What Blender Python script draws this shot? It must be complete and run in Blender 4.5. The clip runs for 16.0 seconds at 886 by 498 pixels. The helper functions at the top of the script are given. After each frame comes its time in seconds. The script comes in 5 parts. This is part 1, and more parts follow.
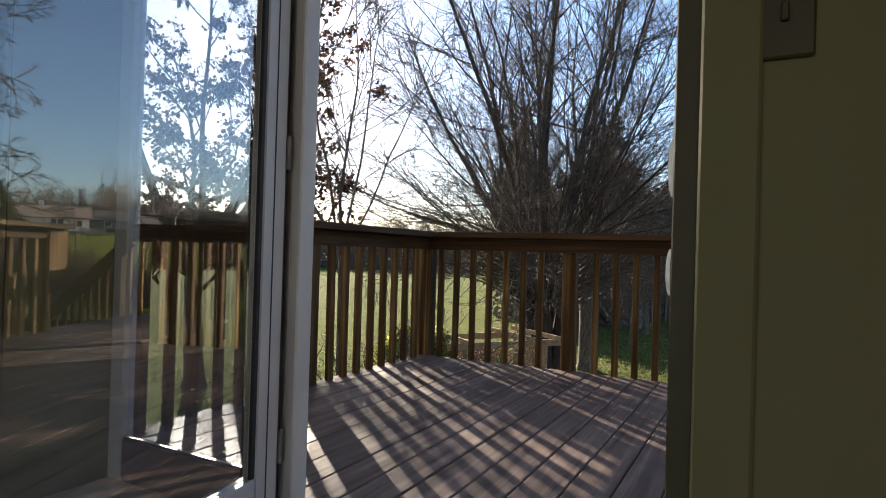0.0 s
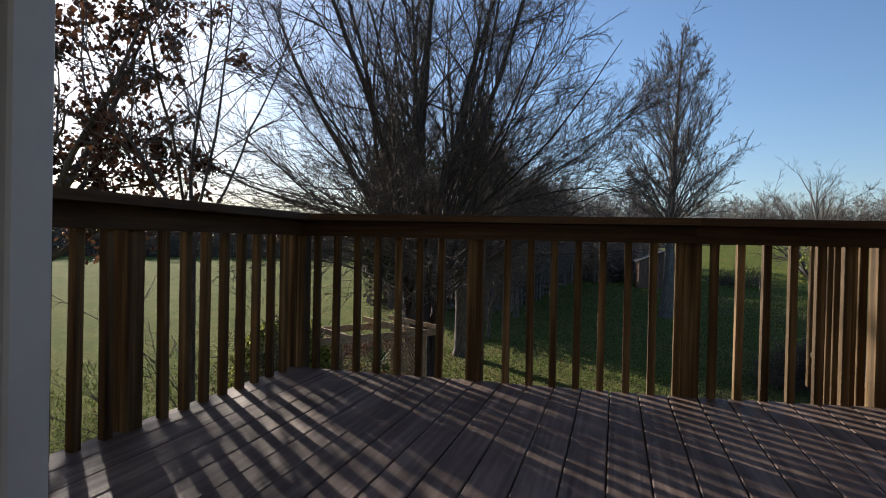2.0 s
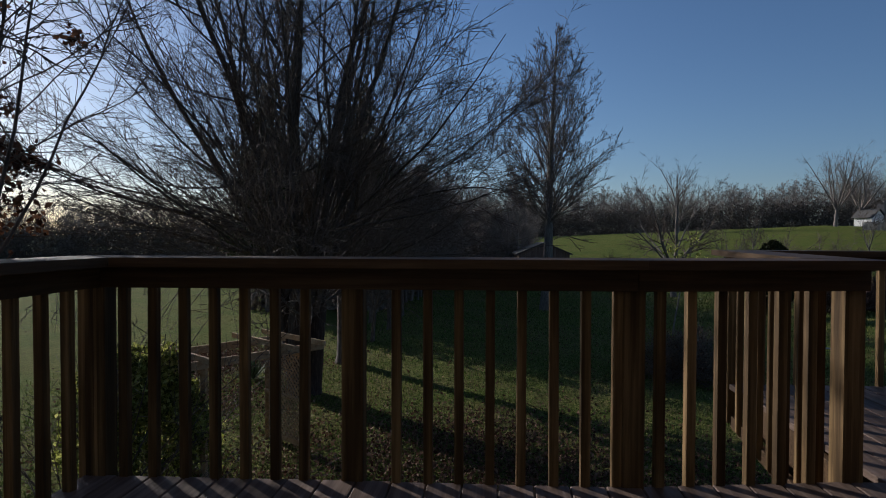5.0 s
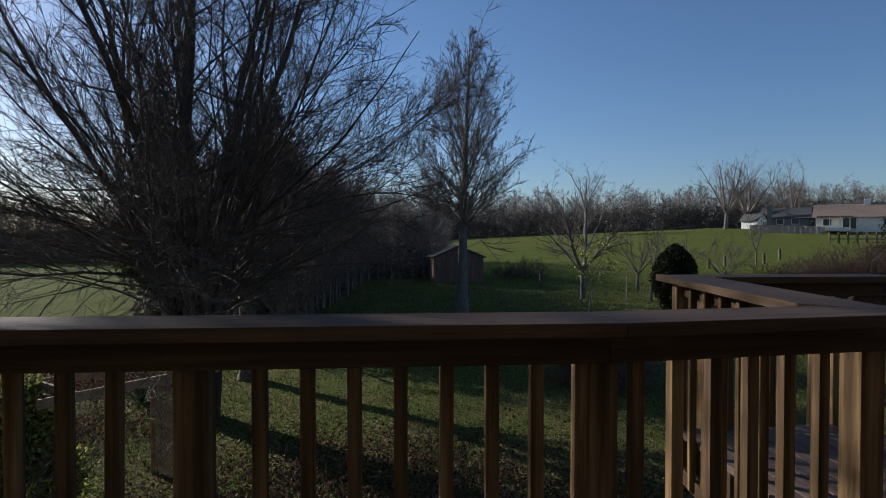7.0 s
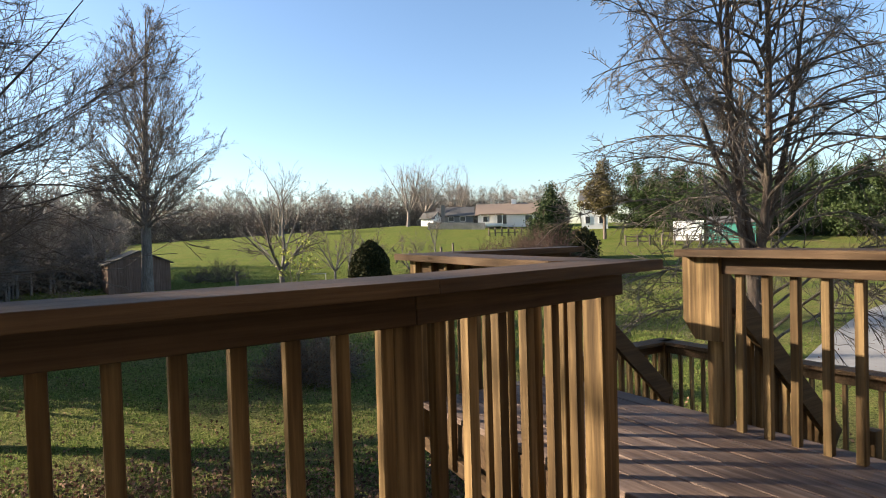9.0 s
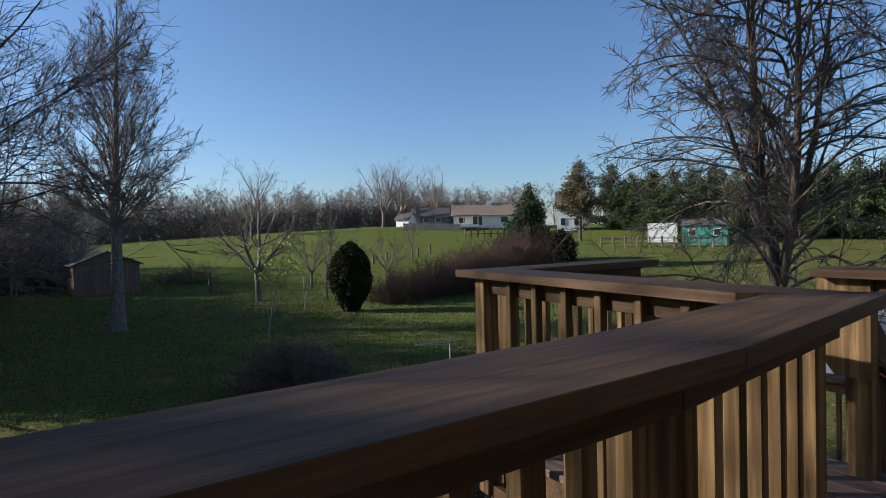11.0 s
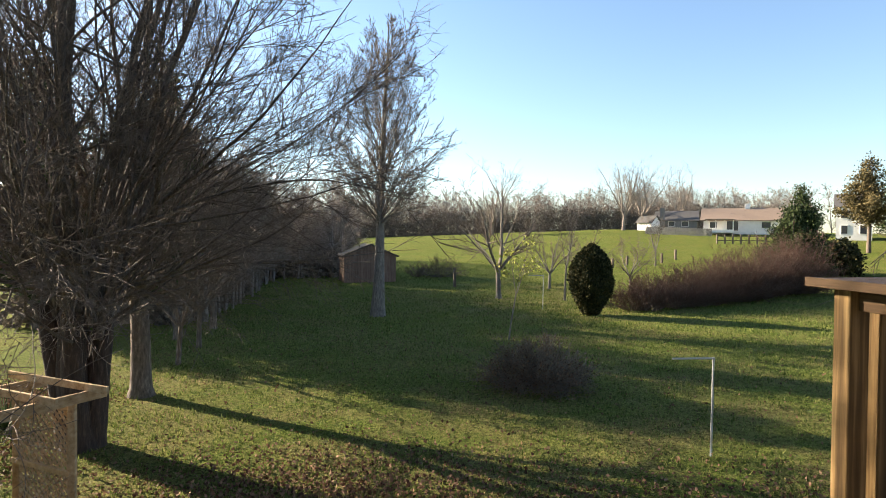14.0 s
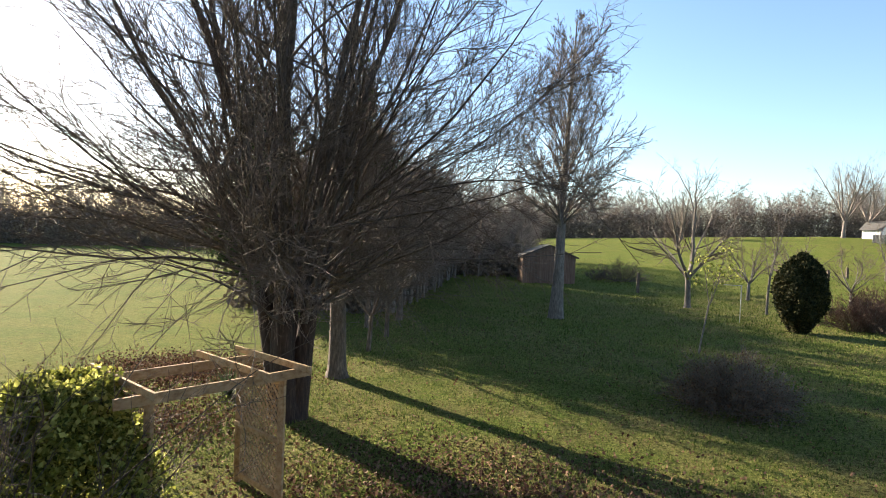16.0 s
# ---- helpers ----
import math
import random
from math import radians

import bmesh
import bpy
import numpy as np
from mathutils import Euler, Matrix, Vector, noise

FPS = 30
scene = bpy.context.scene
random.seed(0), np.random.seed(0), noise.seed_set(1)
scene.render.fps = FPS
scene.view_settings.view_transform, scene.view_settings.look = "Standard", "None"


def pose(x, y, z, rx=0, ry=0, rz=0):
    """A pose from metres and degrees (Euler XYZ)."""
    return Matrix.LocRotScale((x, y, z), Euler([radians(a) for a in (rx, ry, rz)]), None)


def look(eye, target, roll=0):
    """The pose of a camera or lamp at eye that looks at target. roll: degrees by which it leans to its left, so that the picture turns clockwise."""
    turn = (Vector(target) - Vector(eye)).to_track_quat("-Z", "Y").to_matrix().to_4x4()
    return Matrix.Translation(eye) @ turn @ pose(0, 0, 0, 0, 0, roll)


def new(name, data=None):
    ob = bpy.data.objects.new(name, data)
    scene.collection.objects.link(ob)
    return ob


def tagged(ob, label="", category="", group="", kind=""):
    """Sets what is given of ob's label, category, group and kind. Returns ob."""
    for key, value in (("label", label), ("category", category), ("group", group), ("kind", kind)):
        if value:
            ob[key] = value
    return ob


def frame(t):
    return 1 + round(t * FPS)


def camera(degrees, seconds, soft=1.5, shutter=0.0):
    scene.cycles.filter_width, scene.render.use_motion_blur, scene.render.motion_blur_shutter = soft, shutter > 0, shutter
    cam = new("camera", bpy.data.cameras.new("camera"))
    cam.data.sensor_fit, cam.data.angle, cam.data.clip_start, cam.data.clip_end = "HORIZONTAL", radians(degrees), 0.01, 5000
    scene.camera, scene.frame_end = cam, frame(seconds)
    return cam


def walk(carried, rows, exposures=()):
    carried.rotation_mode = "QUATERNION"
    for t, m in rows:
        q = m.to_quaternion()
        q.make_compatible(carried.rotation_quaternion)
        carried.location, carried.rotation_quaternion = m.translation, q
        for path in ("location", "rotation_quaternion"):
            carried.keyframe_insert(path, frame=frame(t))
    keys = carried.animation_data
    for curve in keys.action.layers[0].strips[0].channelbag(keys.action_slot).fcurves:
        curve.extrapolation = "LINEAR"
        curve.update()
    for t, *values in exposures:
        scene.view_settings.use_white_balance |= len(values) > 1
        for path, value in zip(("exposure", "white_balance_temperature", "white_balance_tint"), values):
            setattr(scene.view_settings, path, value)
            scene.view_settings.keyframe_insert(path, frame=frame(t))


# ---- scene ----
cam = camera(72.7, 16.0, 1.0)
PATH = [
    (0, (1.180, 0.233, 0.769), (0.235, 1.996, 0.782), 1.7),
    (0.5, (1.067, 0.426, 0.781), (0.163, 2.210, 0.787), 1.5),
    (1, (0.953, 0.626, 0.761), (0.142, 2.454, 0.770), 1.4),
    (1.5, (0.841, 0.803, 0.766), (0.170, 2.687, 0.757), 1.6),
    (2, (0.766, 0.924, 0.773), (0.216, 2.847, 0.750), 1.3),
    (2.5, (0.664, 1.038, 0.777), (0.311, 3.006, 0.750), 1.0),
    (3, (0.606, 1.136, 0.783), (0.370, 3.121, 0.753), 0.8),
    (3.5, (0.594, 1.279, 0.822), (0.374, 3.266, 0.783), 0.8),
    (3.7, (0.614, 1.348, 0.848), (0.387, 3.335, 0.800), 0.4),
    (6, (0.576, 2.196, 1.097), (0.495, 4.194, 1.060), 0.4),
    (6.5, (0.611, 2.414, 1.126), (0.594, 4.414, 1.090), 0.4),
    (7, (0.599, 2.577, 1.139), (0.713, 4.573, 1.104), 0.1),
    (7.5, (0.559, 2.631, 1.118), (0.946, 4.593, 1.082), -0.5),
    (8, (0.555, 2.718, 1.078), (1.226, 4.602, 1.040), -1.1),
    (8.5, (0.450, 2.738, 1.021), (1.398, 4.499, 0.978), -1.8),
    (10.8, (0.300, 3.540, 1.102), (1.448, 5.180, 1.054), -1.5),
    (11, (0.252, 3.601, 1.106), (1.382, 5.251, 1.060), -1.4),
    (11.5, (0.206, 3.790, 1.116), (1.242, 5.500, 1.070), -1.0),
    (12, (0.191, 3.961, 1.106), (1.096, 5.744, 1.062), -0.5),
    (12.5, (0.200, 4.021, 1.086), (0.984, 5.860, 1.045), -0.3),
    (13, (0.162, 4.031, 1.088), (0.840, 5.912, 1.049), -0.2),
    (13.5, (0.106, 4.030, 1.082), (0.657, 5.953, 1.044), 0.3),
    (14, (0.083, 4.066, 1.068), (0.510, 6.020, 1.032), 0.6),
    (14.5, (0.052, 4.108, 1.069), (0.369, 6.082, 1.031), 0.9),
    (15, (0.039, 4.112, 1.073), (0.222, 6.104, 1.033), 1.2),
    (15.5, (0.006, 4.143, 1.068), (0.027, 6.143, 1.026), 1.6),
    (16, (0.003, 4.159, 1.077), (-0.154, 6.152, 1.027), 2.2),
]
EXPOSURES = [(0, 2.00, 6400, 13), (0.5, 1.83, 6300, 13), (1, 1.28, 6200, 13), (1.5, 1.22, 6050, 13), (2, 1.01, 6000, 13), (2.5, 0.81, 5800, 13), (3, 0.44, 5600, 13), (3.5, 0.08, 5500, 13), (6, 0.04, 5500, 13), (7, 0.40, 5500, 13), (7.5, 0.96, 5700, 13), (8, 1.76, 6600, 12), (8.7, 2.02, 6700, 12), (11, 0.96, 5600, 13), (12.5, 1.56, 6200, 12), (13, 1.71, 6500, 12), (14.5, 2.58, 7050, 11), (15, 2.78, 7050, 11), (15.5, 2.78, 6950, 11), (16, 2.23, 6750, 11)]
walk(cam, [(t, look(eye, target, roll)) for t, eye, target, roll in PATH], EXPOSURES)

# ---------------------------------------------------------------- world and sun
SUN_AZ, SUN_EL = radians(49.5), radians(19.0)      # azimuth to the left of +y
to_sun = Vector((-math.sin(SUN_AZ) * math.cos(SUN_EL), math.cos(SUN_AZ) * math.cos(SUN_EL), math.sin(SUN_EL)))
world = bpy.data.worlds.new("world")
scene.world = world
world.use_nodes = True
wn = world.node_tree
sky = wn.nodes.new("ShaderNodeTexSky")
sky.sky_type, sky.sun_disc = "NISHITA", False
sky.sun_elevation, sky.sun_rotation = SUN_EL, -SUN_AZ
sky.air_density, sky.dust_density, sky.ozone_density = 1.0, 0.5, 3.0
wn.nodes["Background"].inputs[1].default_value = 0.066
wn.links.new(sky.outputs[0], wn.nodes["Background"].inputs[0])
sun_data = bpy.data.lights.new("sun", "SUN")
sun_data.energy, sun_data.angle, sun_data.color = 5.0, radians(0.6), (1.0, 0.86, 0.68)
sun_ob = new("sun", sun_data)
sun_ob.matrix_world = look(to_sun * 60, (0, 0, 0))


# ---------------------------------------------------------------- materials
def nodes_of(name):
    m = bpy.data.materials.new(name)
    m.use_nodes = True
    n = m.node_tree
    return m, n, n.nodes["Principled BSDF"]


def ramp(n, fac, stops):
    r = n.nodes.new("ShaderNodeValToRGB")
    while len(r.color_ramp.elements) < len(stops):
        r.color_ramp.elements.new(0.5)
    for e, (p, c) in zip(r.color_ramp.elements, stops):
        e.position, e.color = p, (*c, 1)
    n.links.new(fac, r.inputs[0])
    return r.outputs[0]


def coords(n, scale=(1, 1, 1), world_space=False):
    m = n.nodes.new("ShaderNodeMapping")
    m.inputs["Scale"].default_value = scale
    if world_space:
        g = n.nodes.new("ShaderNodeNewGeometry")
        n.links.new(g.outputs["Position"], m.inputs[0])
    else:
        g = n.nodes.new("ShaderNodeTexCoord")
        n.links.new(g.outputs["Object"], m.inputs[0])
    return m.outputs[0]


def tex_noise(n, vec, scale, detail=4.0, rough=0.55):
    t = n.nodes.new("ShaderNodeTexNoise")
    t.inputs["Scale"].default_value, t.inputs["Detail"].default_value, t.inputs["Roughness"].default_value = scale, detail, rough
    n.links.new(vec, t.inputs["Vector"])
    return t.outputs[0]


def mix(n, a, b, fac, kind="MIX"):
    m = n.nodes.new("ShaderNodeMix")
    m.data_type, m.blend_type = "RGBA", kind
    for sock, v in ((m.inputs[6], a), (m.inputs[7], b)):
        if isinstance(v, tuple):
            sock.default_value = (*v, 1)
        else:
            n.links.new(v, sock)
    if isinstance(fac, float):
        m.inputs[0].default_value = fac
    else:
        n.links.new(fac, m.inputs[0])
    return m.outputs[2]


def bump(n, bsdf, height, strength, dist):
    b = n.nodes.new("ShaderNodeBump")
    b.inputs["Strength"].default_value, b.inputs["Distance"].default_value = strength, dist
    n.links.new(height, b.inputs["Height"])
    n.links.new(b.outputs[0], bsdf.inputs["Normal"])


def random_tint(n, colour, amount):
    """Lightens or darkens piece by piece."""
    o = n.nodes.new("ShaderNodeObjectInfo")
    r = ramp(n, o.outputs["Random"], [(0, (1 - amount,) * 3), (1, (1 + amount * 0.6,) * 3)])
    return mix(n, colour, r, 1.0, "MULTIPLY")


def wood(name, dark, mid, light, axis, rough=0.75, tint=0.25, grain=1.0, stain=(0.5, 0.5, 0.5), stain_amt=0.35):
    """Sawn softwood with the grain along one of the object's axes."""
    m, n, b = nodes_of(name)
    s = [26.0, 26.0, 26.0]
    s[axis] = 1.1
    v = coords(n, s)
    o = n.nodes.new("ShaderNodeObjectInfo")
    add = n.nodes.new("ShaderNodeVectorMath")
    add.operation = "ADD"
    sc = n.nodes.new("ShaderNodeVectorMath")
    sc.operation = "SCALE"
    sc.inputs[0].default_value = (37.0, 53.0, 71.0)
    n.links.new(o.outputs["Random"], sc.inputs[3])
    n.links.new(v, add.inputs[0])
    n.links.new(sc.outputs[0], add.inputs[1])
    g = tex_noise(n, add.outputs[0], 1.0 * grain, 6.0, 0.6)
    col = ramp(n, g, [(0.28, dark), (0.5, mid), (0.74, light)])
    big = tex_noise(n, coords(n, (1, 1, 1), True), 3.1, 5.0, 0.65)
    sm = ramp(n, big, [(0.35, stain), (0.65, (1, 1, 1))])
    col = mix(n, col, sm, stain_amt, "MULTIPLY")
    col = random_tint(n, col, tint)
    n.links.new(col, b.inputs["Base Color"])
    b.inputs["Roughness"].default_value = rough
    b.inputs["Specular IOR Level"].default_value = 0.16
    bump(n, b, g, 0.6, 0.005)
    return m


def plain(name, c1, c2, scale=6.0, rough=0.6, metal=0.0, bump_amt=0.15, dist=0.004, detail=5.0):
    m, n, b = nodes_of(name)
    t = tex_noise(n, coords(n, (1, 1, 1), True), scale, detail, 0.6)
    n.links.new(ramp(n, t, [(0.3, c1), (0.7, c2)]), b.inputs["Base Color"])
    b.inputs["Roughness"].default_value, b.inputs["Metallic"].default_value = rough, metal
    bump(n, b, t, bump_amt, dist)
    return m


def bark(name, c1, c2, c3):
    m, n, b = nodes_of(name)
    v = coords(n, (1, 1, 0.16), True)
    t = tex_noise(n, v, 22.0, 6.0, 0.7)
    g = tex_noise(n, coords(n, (1, 1, 1), True), 1.7, 3.0)
    col = ramp(n, t, [(0.3, c1), (0.55, c2), (0.75, c3)])
    col = mix(n, col, ramp(n, g, [(0.35, (0.6, 0.6, 0.55)), (0.65, (1, 1, 1))]), 0.6, "MULTIPLY")
    n.links.new(col, b.inputs["Base Color"])
    b.inputs["Roughness"].default_value = 0.9
    bump(n, b, t, 0.9, 0.03)
    return m


def foliage(name, c1, c2, c3, rough=0.55, trans=0.25):
    m, n, b = nodes_of(name)
    g = n.nodes.new("ShaderNodeNewGeometry")
    col = ramp(n, g.outputs["Random Per Island"], [(0.1, c1), (0.5, c2), (0.95, c3)])
    n.links.new(col, b.inputs["Base Color"])
    b.inputs["Roughness"].default_value = rough + 0.2
    b.inputs["Specular IOR Level"].default_value = 0.12
    if trans:
        tr = n.nodes.new("ShaderNodeBsdfTranslucent")
        n.links.new(col, tr.inputs[0])
        mx = n.nodes.new("ShaderNodeMixShader")
        mx.inputs[0].default_value = trans
        n.links.new(b.outputs[0], mx.inputs[1])
        n.links.new(tr.outputs[0], mx.inputs[2])
        n.links.new(mx.outputs[0], n.nodes["Material Output"].inputs[0])
    return m


def grass_ground():
    m, n, b = nodes_of("lawn")
    p = coords(n, (1, 1, 1), True)
    fine = tex_noise(n, p, 34.0, 6.0, 0.75)
    tuft = tex_noise(n, p, 5.5, 5.0, 0.65)
    patch = tex_noise(n, p, 0.45, 4.0, 0.6)
    green = ramp(n, fine, [(0.28, (0.016, 0.030, 0.006)), (0.5, (0.090, 0.136, 0.022)), (0.74, (0.32, 0.36, 0.082))])
    straw = ramp(n, fine, [(0.28, (0.035, 0.030, 0.012)), (0.5, (0.18, 0.155, 0.058)), (0.75, (0.40, 0.35, 0.16))])
    col = mix(n, green, straw, ramp(n, tuft, [(0.42, (0.08,) * 3), (0.75, (0.75,) * 3)]))
    col = mix(n, col, straw, ramp(n, patch, [(0.40, (0.0,) * 3), (0.60, (0.75,) * 3)]))
    clump = tex_noise(n, p, 9.0, 3.0, 0.7)
    col = mix(n, col, ramp(n, clump, [(0.35, (0.30, 0.32, 0.28)), (0.5, (0.85, 0.85, 0.85)), (0.68, (1.0, 1.0, 1.0))]), 1.0, "MULTIPLY")
    # meadow: paler and drier past the mown yard and to its left
    sep = n.nodes.new("ShaderNodeSeparateXYZ")
    n.links.new(p, sep.inputs[0])
    far = n.nodes.new("ShaderNodeMapRange")
    far.inputs[1].default_value, far.inputs[2].default_value = 46.0, 62.0
    n.links.new(sep.outputs[1], far.inputs[0])
    left = n.nodes.new("ShaderNodeMapRange")
    left.inputs[1].default_value, left.inputs[2].default_value = -5.0, -11.0
    n.links.new(sep.outputs[0], left.inputs[0])
    mx = n.nodes.new("ShaderNodeMath")
    mx.operation = "MAXIMUM"
    n.links.new(far.outputs[0], mx.inputs[0])
    n.links.new(left.outputs[0], mx.inputs[1])
    meadow = ramp(n, fine, [(0.28, (0.045, 0.060, 0.013)), (0.5, (0.150, 0.162, 0.044)), (0.74, (0.31, 0.295, 0.105))])
    meadow = mix(n, meadow, ramp(n, tuft, [(0.35, (0.62, 0.66, 0.55)), (0.62, (1.0, 1.0, 1.0))]), 1.0, "MULTIPLY")
    meadow = mix(n, meadow, ramp(n, patch, [(0.40, (0.78, 0.90, 0.70)), (0.60, (1.0, 0.98, 0.92))]), 1.0, "MULTIPLY")
    col = mix(n, col, meadow, mx.outputs[0])
    n.links.new(col, b.inputs["Base Color"])
    b.inputs["Roughness"].default_value = 1.0
    b.inputs["Specular IOR Level"].default_value = 0.03
    bump(n, b, fine, 1.0, 0.06)
    return m


# boards weathered grey-brown, rails stained brown
M_BOARD = wood("deck_board_wood", (0.062, 0.042, 0.033), (0.142, 0.102, 0.080), (0.27, 0.205, 0.165), 1, 0.55, 0.22, 1.0, (0.55, 0.5, 0.48), 0.5)
RAIL_C = ((0.022, 0.012, 0.005), (0.118, 0.073, 0.030), (0.36, 0.24, 0.108))
M_RAIL_X = wood("rail_wood_long", (0.040, 0.023, 0.011), (0.076, 0.045, 0.022), (0.125, 0.077, 0.038), 0, 0.6, 0.08, 1.6)
M_RAIL_Z = wood("rail_wood_z", *RAIL_C, 2, 0.68, 0.30, 0.8)
M_ARBOR = wood("arbor_wood", (0.27, 0.165, 0.08), (0.44, 0.30, 0.165), (0.57, 0.43, 0.27), 1, 0.75, 0.15, 0.6)
M_LAWN = grass_ground()
M_BARK_DARK = bark("bark_dark_furrowed", (0.014, 0.008, 0.006), (0.052, 0.031, 0.022), (0.13, 0.086, 0.062))
M_BARK = bark("bark_grey_brown", (0.038, 0.027, 0.020), (0.14, 0.105, 0.081), (0.30, 0.24, 0.19))
M_LIMB = bark("bark_grey_limbs", (0.028, 0.020, 0.016), (0.098, 0.075, 0.060), (0.23, 0.185, 0.150))
M_BARK_PALE = bark("bark_pale_grey", (0.06, 0.05, 0.042), (0.18, 0.155, 0.135), (0.34, 0.31, 0.28))
M_TWIG = bark("twig_brown", (0.060, 0.043, 0.033), (0.135, 0.103, 0.080), (0.24, 0.195, 0.155))
M_TWIG_RED = bark("twig_red", (0.040, 0.020, 0.013), (0.095, 0.048, 0.032), (0.17, 0.095, 0.066))
# lighter and greyer than near twigs: distance haze is mixed into the colour
M_WOODS = bark("hazed_wood_twigs", (0.12, 0.100, 0.088), (0.215, 0.182, 0.160), (0.31, 0.27, 0.24))
M_OAK_LEAF = foliage("dry_oak_leaves", (0.035, 0.016, 0.010), (0.09, 0.042, 0.024), (0.16, 0.08, 0.045))
M_PINE = foliage("evergreen_needles", (0.018, 0.030, 0.012), (0.040, 0.060, 0.022), (0.078, 0.100, 0.038), trans=0.12)
M_YEW = foliage("clipped_evergreen", (0.012, 0.016, 0.007), (0.028, 0.034, 0.012), (0.070, 0.060, 0.022), trans=0.05)
M_IVY = foliage("ivy_leaves", (0.07, 0.085, 0.018), (0.27, 0.29, 0.06), (0.54, 0.53, 0.17), trans=0.5)
M_WHITE = plain("white_vinyl", (0.52, 0.49, 0.46), (0.62, 0.60, 0.57), 3.0, 0.45, 0.0, 0.05)
M_BLACK = plain("black_rubber", (0.012, 0.012, 0.012), (0.03, 0.03, 0.03), 20.0, 0.7)
M_STEEL = plain("brushed_metal", (0.25, 0.24, 0.23), (0.36, 0.35, 0.34), 30.0, 0.35, 0.9)
M_GALV = plain("galvanised_pipe", (0.26, 0.27, 0.28), (0.40, 0.41, 0.42), 12.0, 0.45, 0.5)
M_OLIVE = plain("olive_wall_paint", (0.19, 0.175, 0.085), (0.215, 0.2, 0.1), 2.0, 0.75, 0.0, 0.1, 0.002)
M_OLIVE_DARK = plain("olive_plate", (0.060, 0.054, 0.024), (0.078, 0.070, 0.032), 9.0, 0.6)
M_CEIL = plain("ceiling_paint", (0.55, 0.54, 0.5), (0.6, 0.59, 0.55), 4.0, 0.9)
M_FLOOR = wood("floor_wood", (0.06, 0.032, 0.016), (0.12, 0.065, 0.033), (0.2, 0.12, 0.065), 1, 0.4)
M_SIDING = plain("brown_siding", (0.10, 0.075, 0.055), (0.14, 0.105, 0.08), 2.0, 0.7)
M_SHED = wood("shed_boards", (0.12, 0.072, 0.050), (0.21, 0.135, 0.10), (0.30, 0.205, 0.16), 2, 0.8, 0.25, 0.5)
M_SHINGLE = plain("grey_shingles", (0.055, 0.053, 0.052), (0.11, 0.105, 0.10), 9.0, 0.9, 0.0, 0.5)
M_SHED_ROOF = plain("shed_shingles", (0.055, 0.048, 0.042), (0.11, 0.097, 0.085), 9.0, 0.95, 0.0, 0.5)
M_BROWN_ROOF = plain("brown_shingles", (0.16, 0.115, 0.085), (0.24, 0.18, 0.135), 6.0, 0.9, 0.0, 0.4)
M_HOUSE_WHITE = plain("white_siding", (0.66, 0.65, 0.62), (0.76, 0.75, 0.72), 1.5, 0.6)
M_HOUSE_GREY = plain("grey_siding", (0.10, 0.105, 0.105), (0.15, 0.155, 0.155), 1.5, 0.6)
M_FENCE = plain("weathered_fence", (0.22, 0.205, 0.185), (0.32, 0.30, 0.27), 3.0, 0.85)
M_GREEN_PAINT = plain("green_paint", (0.04, 0.20, 0.15), (0.06, 0.26, 0.20), 1.5, 0.5)
M_DARKGLASS = plain("dark_window", (0.02, 0.025, 0.03), (0.035, 0.04, 0.05), 2.0, 0.1)
M_CONCRETE = plain("pale_concrete", (0.14, 0.137, 0.132), (0.20, 0.197, 0.19), 1.2, 0.9, 0.0, 0.4, 0.01)
M_DRYLEAF = foliage("fallen_leaves", (0.050, 0.026, 0.016), (0.13, 0.072, 0.044), (0.25, 0.155, 0.095), trans=0.1)
M_BLADE = foliage("grass_blades", (0.045, 0.072, 0.013), (0.092, 0.128, 0.026), (0.20, 0.21, 0.065), trans=0.3)
M_YUCCA = foliage("yucca_blades", (0.03, 0.05, 0.02), (0.06, 0.09, 0.04), (0.11, 0.15, 0.07), trans=0.15)


def glass(name, tint, sheen, rough=0.0):
    """Clear window pane: see-through with a mirror-like sheen."""
    m, n, b = nodes_of(name)
    tr = n.nodes.new("ShaderNodeBsdfTransparent")
    tr.inputs[0].default_value = (*tint, 1)
    gl = n.nodes.new("ShaderNodeBsdfGlossy")
    gl.inputs["Roughness"].default_value = rough
    lw = n.nodes.new("ShaderNodeLayerWeight")
    lw.inputs[0].default_value = 0.5
    p4 = n.nodes.new("ShaderNodeMath")
    p4.operation, p4.inputs[1].default_value = "POWER", 4.0
    n.links.new(lw.outputs["Facing"], p4.inputs[0])
    fr = n.nodes.new("ShaderNodeMath")
    fr.operation, fr.inputs[1].default_value, fr.inputs[2].default_value = "MULTIPLY_ADD", 0.8, sheen
    n.links.new(p4.outputs[0], fr.inputs[0])
    mx = n.nodes.new("ShaderNodeMixShader")
    n.links.new(fr.outputs[0], mx.inputs[0])
    n.links.new(tr.outputs[0], mx.inputs[1])
    n.links.new(gl.outputs[0], mx.inputs[2])
    n.links.new(mx.outputs[0], n.nodes["Material Output"].inputs[0])
    return m


M_GLASS = glass("door_glass", (0.93, 0.95, 0.96), 0.05)
M_GLASS_COATED = glass("coated_door_glass", (0.80, 0.83, 0.85), 0.24)


# ---------------------------------------------------------------- mesh helpers
def link_mesh(name, me, material, parent=None, label=""):
    ob = new(name, me)
    if material is not None and not me.materials:
        me.materials.append(material)
    if parent is not None:
        ob.parent = parent
    if label:
        ob["label"] = label
    return ob


def part(name, bm, material, parent, label=""):
    me = bpy.data.meshes.new(name)
    bm.to_mesh(me)
    bm.free()
    return link_mesh(name, me, material, parent, label)


